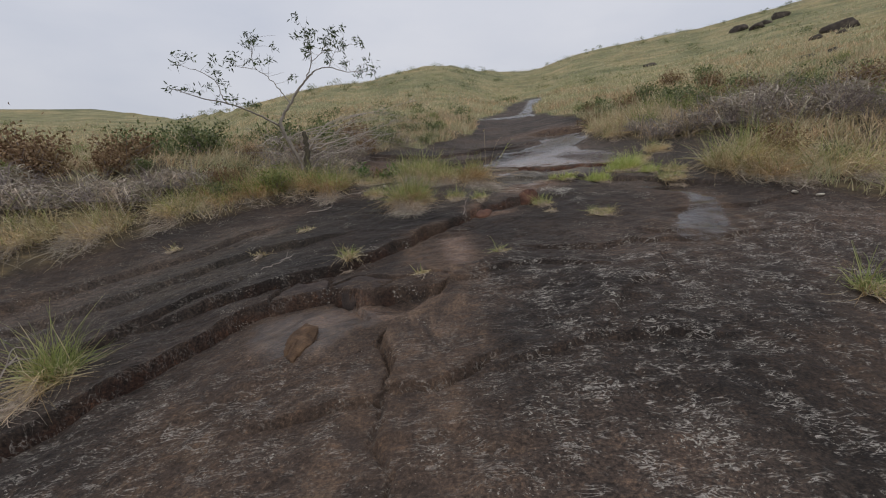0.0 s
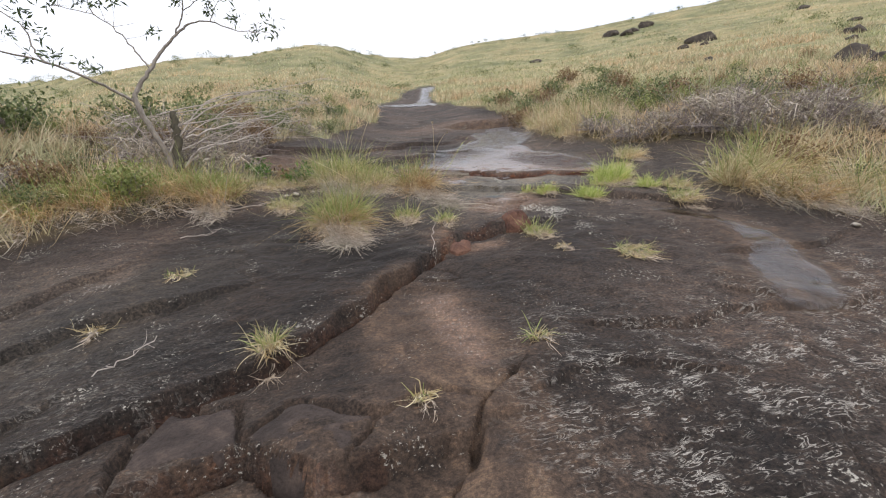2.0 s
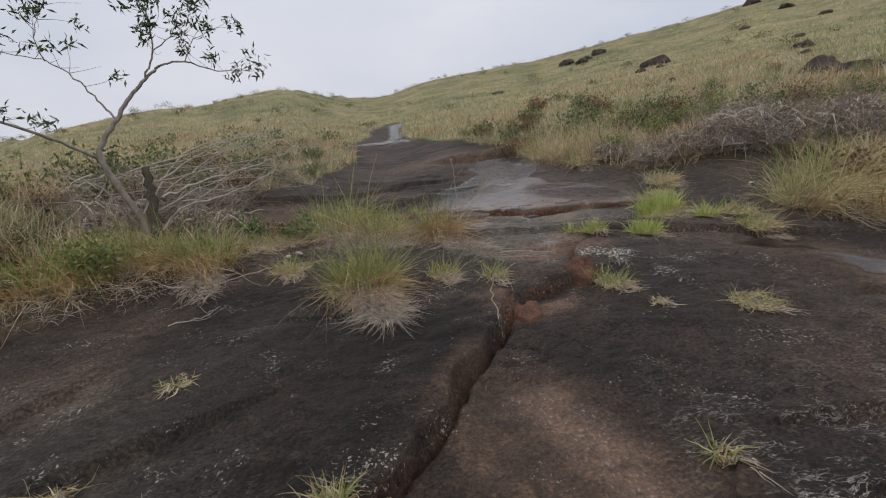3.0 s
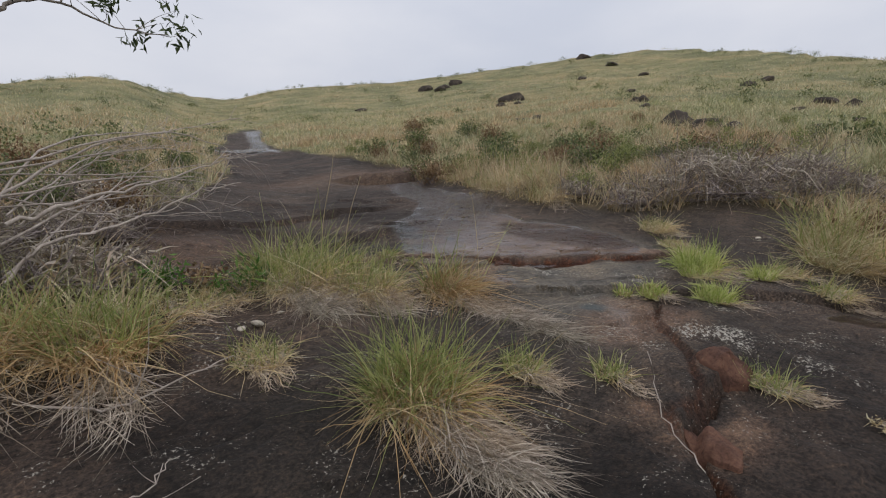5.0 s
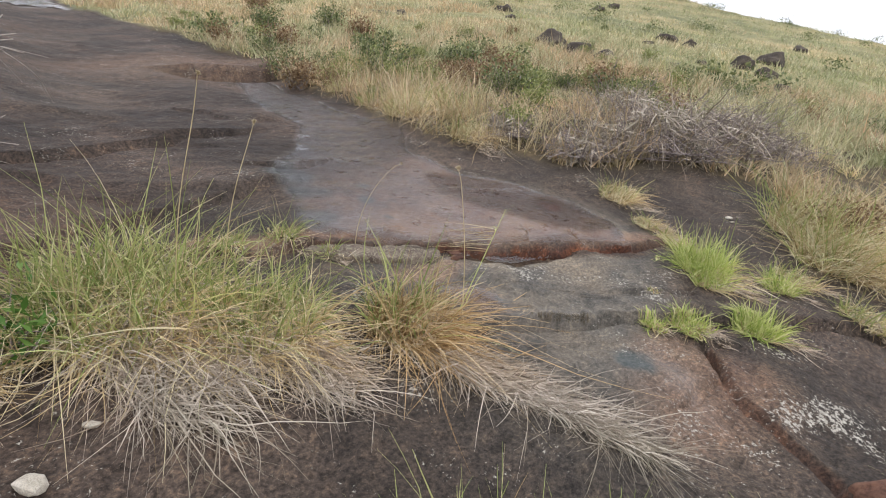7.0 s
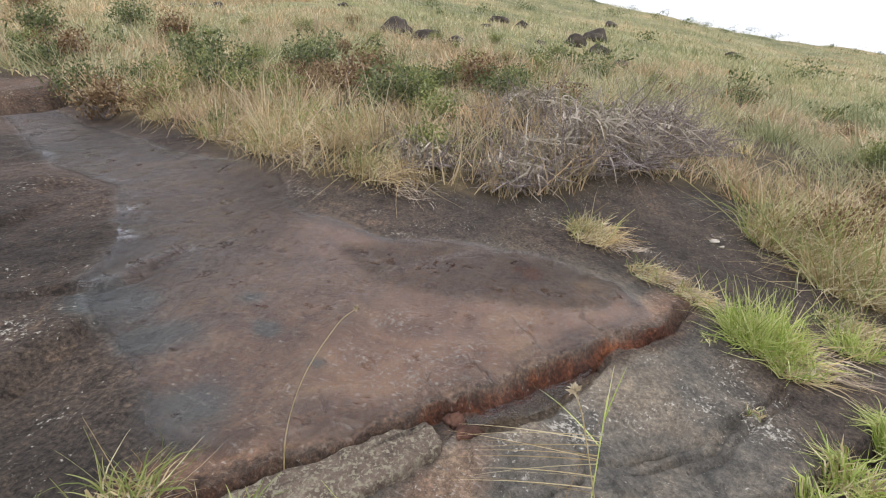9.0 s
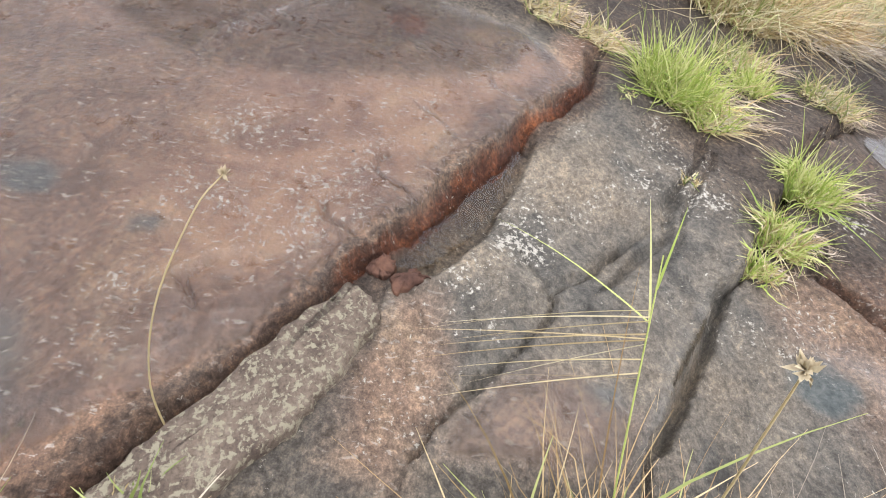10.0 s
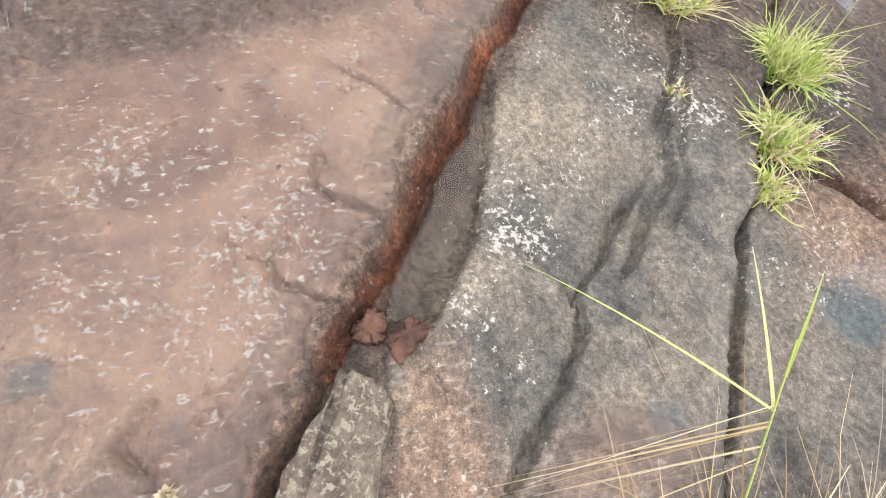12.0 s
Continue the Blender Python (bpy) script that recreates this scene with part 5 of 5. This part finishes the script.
def far_scrub(spots):
    """Loose bushes far up the hill, each a few stems with sprays of leaves."""
    rng = np.random.default_rng(88)
    pieces = []
    for x, y, h in spots:
        base = np.array([x, y, ground_at(x, y) - 0.05])
        n, tall = 150, 0.55 * h
        side = rng.normal(0, 0.28 * h, (5, 2))
        lobe = rng.integers(0, 5, n)
        at = np.column_stack([side[lobe] + rng.normal(0, 0.16 * h, (n, 2)), tall * (0.25 + 0.75 * rng.random(n)) * rng.uniform(0.6, 1.15, 5)[lobe]])
        pieces.append(leaves(rng, base + at, unit(rng.normal(0, 1, (n, 3)) + np.array([0, 0, 0.6])), 0.11 * math.sqrt(h) * rng.uniform(0.6, 1.4, n), 0.06 * math.sqrt(h)))
    v, f = joined(pieces)
    return tagged(mesh_object("far_scrub", v, f, SHRUB_LEAF), "scattered dull green bushes far up the hillside", "shrub", kind="stuff")


far_scrub(far_spots)

young = [leafy_shrub(5.0 + k, 12.5 + 1.5 * k, 0.55, 0, 40 + k, YOUNG_LEAF, "yellow-green leafy bush among hillside grass", 1000, 0.8, 0.05) for k in range(2)]
bush_spots = []
while len(bush_spots) < 95:
    r, az = math.exp(rng_s.uniform(math.log(5.5), math.log(22))), radians(rng_s.uniform(8, 75) if rng_s.random() < 0.7 else rng_s.uniform(-50, 5))
    x, y = 0.3 + r * math.sin(az), 6 + r * math.cos(az)
    if rock_mask(np.array([x]), np.array([y]))[0] < 0.05:
        bush_spots.append((x, y, rng_s.uniform(0.5, 1.0)))
for k, (x, y, h) in enumerate(bush_spots):
    copy_thing(young[k % 2] if k % 5 else kinds[k % 3], pose(x, y, ground_at(x, y) - 0.02, 0, 0, 53 * k) @ Matrix.Scale(h, 4))
near_spots = []
while len(near_spots) < 140:
    r, az = rng_s.uniform(3, 15), radians(rng_s.uniform(-75, 5) if rng_s.random() < 0.55 else rng_s.uniform(5, 100))
    x, y = 0.3 + r * math.sin(az), 6 + r * math.cos(az)
    if rock_mask(np.array([x]), np.array([y]))[0] < 0.05 and math.hypot(x + 2.2, y - 8.4) > 0.8:
        near_spots.append((x, y, rng_s.uniform(0.35, 0.95)))
for k, (x, y, h) in enumerate(near_spots):
    copy_thing((kinds[(3 * k + k // 5) % 4] if k % 3 else young[k % 2]), pose(x, y, ground_at(x, y) - 0.02, 0, 0, 83 * k) @ Matrix.Scale(h, 4))

leafy_shrub(-1.33, 8.5, 0.28, 0, 60, BROAD_LEAF, "low dark green leafy plant among dry grass", 220, 1.1, 0.05, "leafy plants", 0.35)
leafy_shrub(-0.82, 8.42, 0.32, 0, 61, BROAD_LEAF, "low plant with long pointed green leaves", 130, 0.8, 0.085, "leafy plants", 0.24)
leafy_shrub(-1.1, 8.6, 0.25, 0, 62, DRY_LEAF, "low half-dry leafy plant among dry grass", 130, 1.1, 0.05, "leafy plants")


# ---- the small bare tree ----
def tree():
    rng = np.random.default_rng(12)
    x, y = -2.18, 8.36
    top = thing("tree", x, y, ground_at(x, y) - 0.12, "small thin tree with bare grey limbs and sparse leaves", "tree")

    def at(u, v, w=0.0):
        return 0.88 * np.array([0.97 * u - 0.25 * w, 0.25 * u + 0.97 * w, v])

    limbs = [
        ([at(0.02, 0), at(-0.08, 0.35, 0.03), at(-0.28, 0.75, 0.02), at(-0.45, 1.08), at(-0.40, 1.28), at(-0.27, 1.48), at(-0.14, 1.74, 0.02), at(0.02, 1.93), at(0.16, 2.08)], 0.036, 0.012),
        ([at(-0.45, 1.08), at(-0.85, 1.27, -0.05), at(-1.3, 1.42, -0.1), at(-1.75, 1.50, -0.15), at(-2.2, 1.62, -0.2)], 0.017, 0.004),
        ([at(-1.3, 1.42, -0.1), at(-1.42, 1.58, -0.08), at(-1.48, 1.78, -0.05), at(-1.75, 1.95, 0.0), at(-2.15, 2.05, 0.0)], 0.009, 0.003),
        ([at(-0.27, 1.48), at(-0.42, 1.70, 0.1), at(-0.62, 1.92, 0.15), at(-0.85, 2.08, 0.2), at(-1.28, 2.12, 0.2)], 0.010, 0.003),
        ([at(-0.85, 2.08, 0.2), at(-0.92, 2.3, 0.2), at(-0.85, 2.62, 0.2)], 0.006, 0.002),
        ([at(0.02, 1.93), at(0.10, 2.2, -0.1), at(0.08, 2.5, -0.12), at(0.0, 2.72, -0.1)], 0.010, 0.003),
        ([at(0.16, 2.08), at(0.42, 2.17, 0.05), at(0.75, 2.12, 0.1), at(1.12, 2.16, 0.1)], 0.010, 0.003),
        ([at(0.42, 2.17, 0.05), at(0.5, 2.4, 0.1), at(0.68, 2.55, 0.1)], 0.006, 0.002),
        ([at(0.10, 2.2, -0.1), at(0.3, 2.4, -0.15), at(0.38, 2.62, -0.2)], 0.006, 0.002)]
    limb_lines = []
    for k, (pts, r0, r1) in enumerate(limbs):
        line = curve_through(pts, 5, 0.006, rng)
        limb_lines.append(line)
        v, f = tube(line, r0, r1, 7)
        mesh_object("trunk" if k == 0 else "limb", v, f, BARK, top, smooth=True)
    v, f = tube(curve_through([at(0.05, 0), at(0.0, 0.35), at(-0.02, 0.7), at(-0.05, 0.98)], 5, 0.012, rng), 0.06, 0.035, 8)
    mesh_object("stump", v, f, MOSSY, top, "dark mossy broken stem", smooth=True)
    twigs, spots = [], []
    for k, line in enumerate(limb_lines[1:]):
        for _ in range(10 if k in (0, 2, 4, 5) else 7):
            p = line[rng.integers(len(line) // 3, len(line))]
            d = unit(np.array([rng.normal(0, 0.7), rng.normal(0, 0.7), rng.uniform(0.1, 1.0)]))
            q = p + d * rng.uniform(0.12, 0.34)
            twigs.append(tube(curve_through([p, (p + q) / 2 + rng.normal(0, 0.02, 3), q], 3), 0.003, 0.001, 3))
            if rng.random() < 0.8:
                spots.append(q)
        spots.append(line[-1])
    v, f = joined(twigs)
    tagged(mesh_object("twig_spray", v, f, BARK, top), kind="stuff")
    where = np.repeat(np.array(spots), 17, 0)
    n = len(where)
    v, f = leaves(rng, where + rng.normal(0, 0.035, (n, 3)), unit(rng.normal(0, 1, (n, 3)) + np.array([0, 0, -0.1])), rng.uniform(0.05, 0.11, n), 0.022)
    tagged(mesh_object("crown", v, f, TREE_LEAF, top, "sparse narrow dull green leaves in clusters"), kind="stuff")
    return top


tree()


# ---- fallen and dead branches ----
def dead_branch(points, r0, r1, seed, label="bleached leafless dead branch", twig_count=6):
    """A forked dead branch; points are x, y and height over the slope."""
    rng = np.random.default_rng(7000 + seed)
    pts = np.array([[x, y, slope(np.array([x]), np.array([y]))[0] + h] for x, y, h in points])
    low = pts[0].copy()
    top = thing("dead_branch", *low, label, "branch", "dead branches")
    line = curve_through(pts - low, 6, 0.008, rng)
    v, f = tube(line, r0, r1, 6)
    mesh_object("stem", v, f, PALE_WOOD, top, smooth=True)
    if twig_count:
        out = []
        for _ in range(twig_count):
            i = rng.integers(len(line) // 3, len(line) - 1)
            d = unit(unit(line[i + 1] - line[i]) + rng.normal(0, 0.6, 3))
            q = line[i] + d * rng.uniform(0.12, 0.4)
            out.append(tube(curve_through([line[i], (line[i] + q) / 2 + rng.normal(0, 0.025, 3), q], 4), r1 * 1.1, r1 * 0.4, 4))
        v, f = joined(out)
        tagged(mesh_object("twig_spray", v, f, PALE_WOOD, top), kind="stuff")
    return top


dead_branch([(-2.1, 8.36, 0.5), (-1.75, 8.5, 0.62), (-1.3, 8.75, 0.72), (-0.8, 9.0, 0.9)], 0.014, 0.004, 1, twig_count=9)
dead_branch([(-2.1, 8.3, 0.2), (-1.9, 8.3, 0.42), (-1.5, 8.5, 0.5), (-1.1, 8.6, 0.66), (-0.9, 8.7, 0.68)], 0.012, 0.004, 2, twig_count=9)
dead_branch([(-2.2, 8.4, 0.6), (-1.7, 8.9, 0.9), (-1.2, 9.4, 1.0), (-0.5, 10.0, 1.15)], 0.010, 0.003, 3, twig_count=10)
dead_branch([(-2.3, 8.4, 0.3), (-2.0, 9.0, 0.8), (-1.5, 9.8, 0.9), (-0.9, 10.4, 0.8)], 0.010, 0.003, 4, twig_count=10)
dead_branch([(-2.3, 8.5, 0.1), (-2.6, 8.3, 0.6), (-3.1, 8.2, 0.85)], 0.008, 0.002, 5, twig_count=8)
dead_branch([(-1.9, 7.35, 0.02), (-1.6, 7.2, 0.03), (-1.35, 7.3, 0.06), (-1.1, 7.42, 0.05)], 0.006, 0.003, 6, "thin bleached branch lying on dark rock", 4)
dead_branch([(-1.75, 6.6, 0.02), (-1.55, 6.62, 0.03), (-1.45, 6.75, 0.04)], 0.004, 0.002, 7, "thin bleached twig lying on dark rock", 3)
dead_branch([(-1.75, 4.55, 0.02), (-1.55, 4.75, 0.03), (-1.45, 4.9, 0.05)], 0.004, 0.002, 8, "thin bleached twig lying on dark rock", 3)
dead_branch([(-2.7, 3.0, -0.02), (-2.6, 2.7, 0.1), (-2.52, 2.95, 0.3)], 0.006, 0.004, 9, "pale dead stems hanging from a grass tuft", 3)
dead_branch([(0.22, 5.7, 0.02), (0.27, 5.9, 0.12), (0.36, 6.05, 0.3)], 0.003, 0.0015, 10, "single bleached dry stalk leaning in a crack", 0)


rng_b = np.random.default_rng(404)
for k in range(12):
    x1, y1, h1 = rng_b.uniform(-1.5, -0.3), rng_b.uniform(8.9, 10.6), rng_b.uniform(0.15, 0.95)
    h0 = rng_b.uniform(0.1, 0.8)
    mid = (0.5 * (x1 - 2.15) + rng_b.normal(0, 0.1), 0.5 * (y1 + 8.4) + rng_b.normal(0, 0.1), 0.5 * (h0 + h1) + rng_b.uniform(-0.1, 0.3))
    dead_branch([(-2.2 + rng_b.normal(0, 0.22), 8.55 + rng_b.normal(0, 0.22), h0), mid, (x1, y1, h1)], rng_b.uniform(0.005, 0.010), 0.002, 40 + k, twig_count=9)


# ---- tall stalks beside the crack ----
def stalk(x, y, points, seed, head=0.012, label="thin dry flower stalk with a pale seed head"):
    rng = np.random.default_rng(8000 + seed)
    z = ground_at(x, y)
    top = thing("flower_stalk", x, y, z - 0.01, label, "plant", "flower stalks")
    line = curve_through([(0, 0, 0)] + points, 6)
    v, f = tube(line, 0.0022, 0.0011, 4)
    mesh_object("stem", v, f, STRAW_BLADE, top)
    if head:
        n = 26
        d = unit(rng.normal(0, 1, (n, 3)) + np.array([0, 0, 0.5]))
        v, f = leaves(rng, np.repeat(line[-1:], n, 0), d, head * rng.uniform(0.7, 1.3, n), head * 0.5)
        mesh_object("seed_head", v, f, FLOWER, top)
    return top


stalk(0.80, 8.57, [(0.0, -0.03, 0.2), (0.03, -0.09, 0.38), (0.09, -0.17, 0.52), (0.13, -0.21, 0.56)], 1)
stalk(0.62, 7.62, [(0.0, 0.02, 0.4), (-0.01, 0.06, 0.7), (-0.02, 0.08, 0.79)], 2, 0.016, "tall thin stalk with an orange-brown seed head")
stalk(-0.35, 8.25, [(0.03, 0.0, 0.5), (0.1, 0.02, 0.85), (0.12, 0.02, 1.0)], 4)
stalk(-0.2, 8.2, [(0.05, 0.0, 0.5), (0.16, 0.02, 0.85)], 5)


def leaning_grass(x, y):
    """A leaning stem beside the crack with long green blades and straw that fans out from it."""
    rng = np.random.default_rng(31)
    top = thing("grass_tuft", x, y, ground_at(x, y), "leaning grass stem with long green and straw blades", "grass tuft", "grass tufts")
    stem_way = np.array([0.29, -0.04, 0.53])
    v, f = tube(curve_through([(0, 0, 0), stem_way * 0.5, stem_way * 0.85, stem_way], 4), 0.0022, 0.0012, 5)
    mesh_object("stem", v, f, FRESH_BLADE, top)
    node = stem_way * 0.80
    v, f = ribbons(rng, np.array([node, node, stem_way * 0.9]), unit(np.array([(0.34, 0.24, 0.02), (0.3, -0.02, 0.25), (0.2, -0.1, 0.3)])), np.array([0.42, 0.24, 0.16]), 0.005, np.array([0.18, 0.1, 0.1]), 7)
    mesh_object("green_blade", v, f, FRESH_BLADE, top)
    n = 12
    root = stem_way[None, :] * rng.uniform(0.62, 0.84, (n, 1))
    aim = unit(np.column_stack([rng.uniform(-0.12, 0.16, n), np.ones(n), rng.uniform(-0.25, 0.05, n)]))
    v, f = ribbons(rng, root, aim, rng.uniform(0.26, 0.42, n), 0.0026, rng.uniform(0.02, 0.15, n), 6)
    mesh_object("straw_fan", v, f, STRAW_BLADE, top)
    return top


leaning_grass(0.67, 7.71)
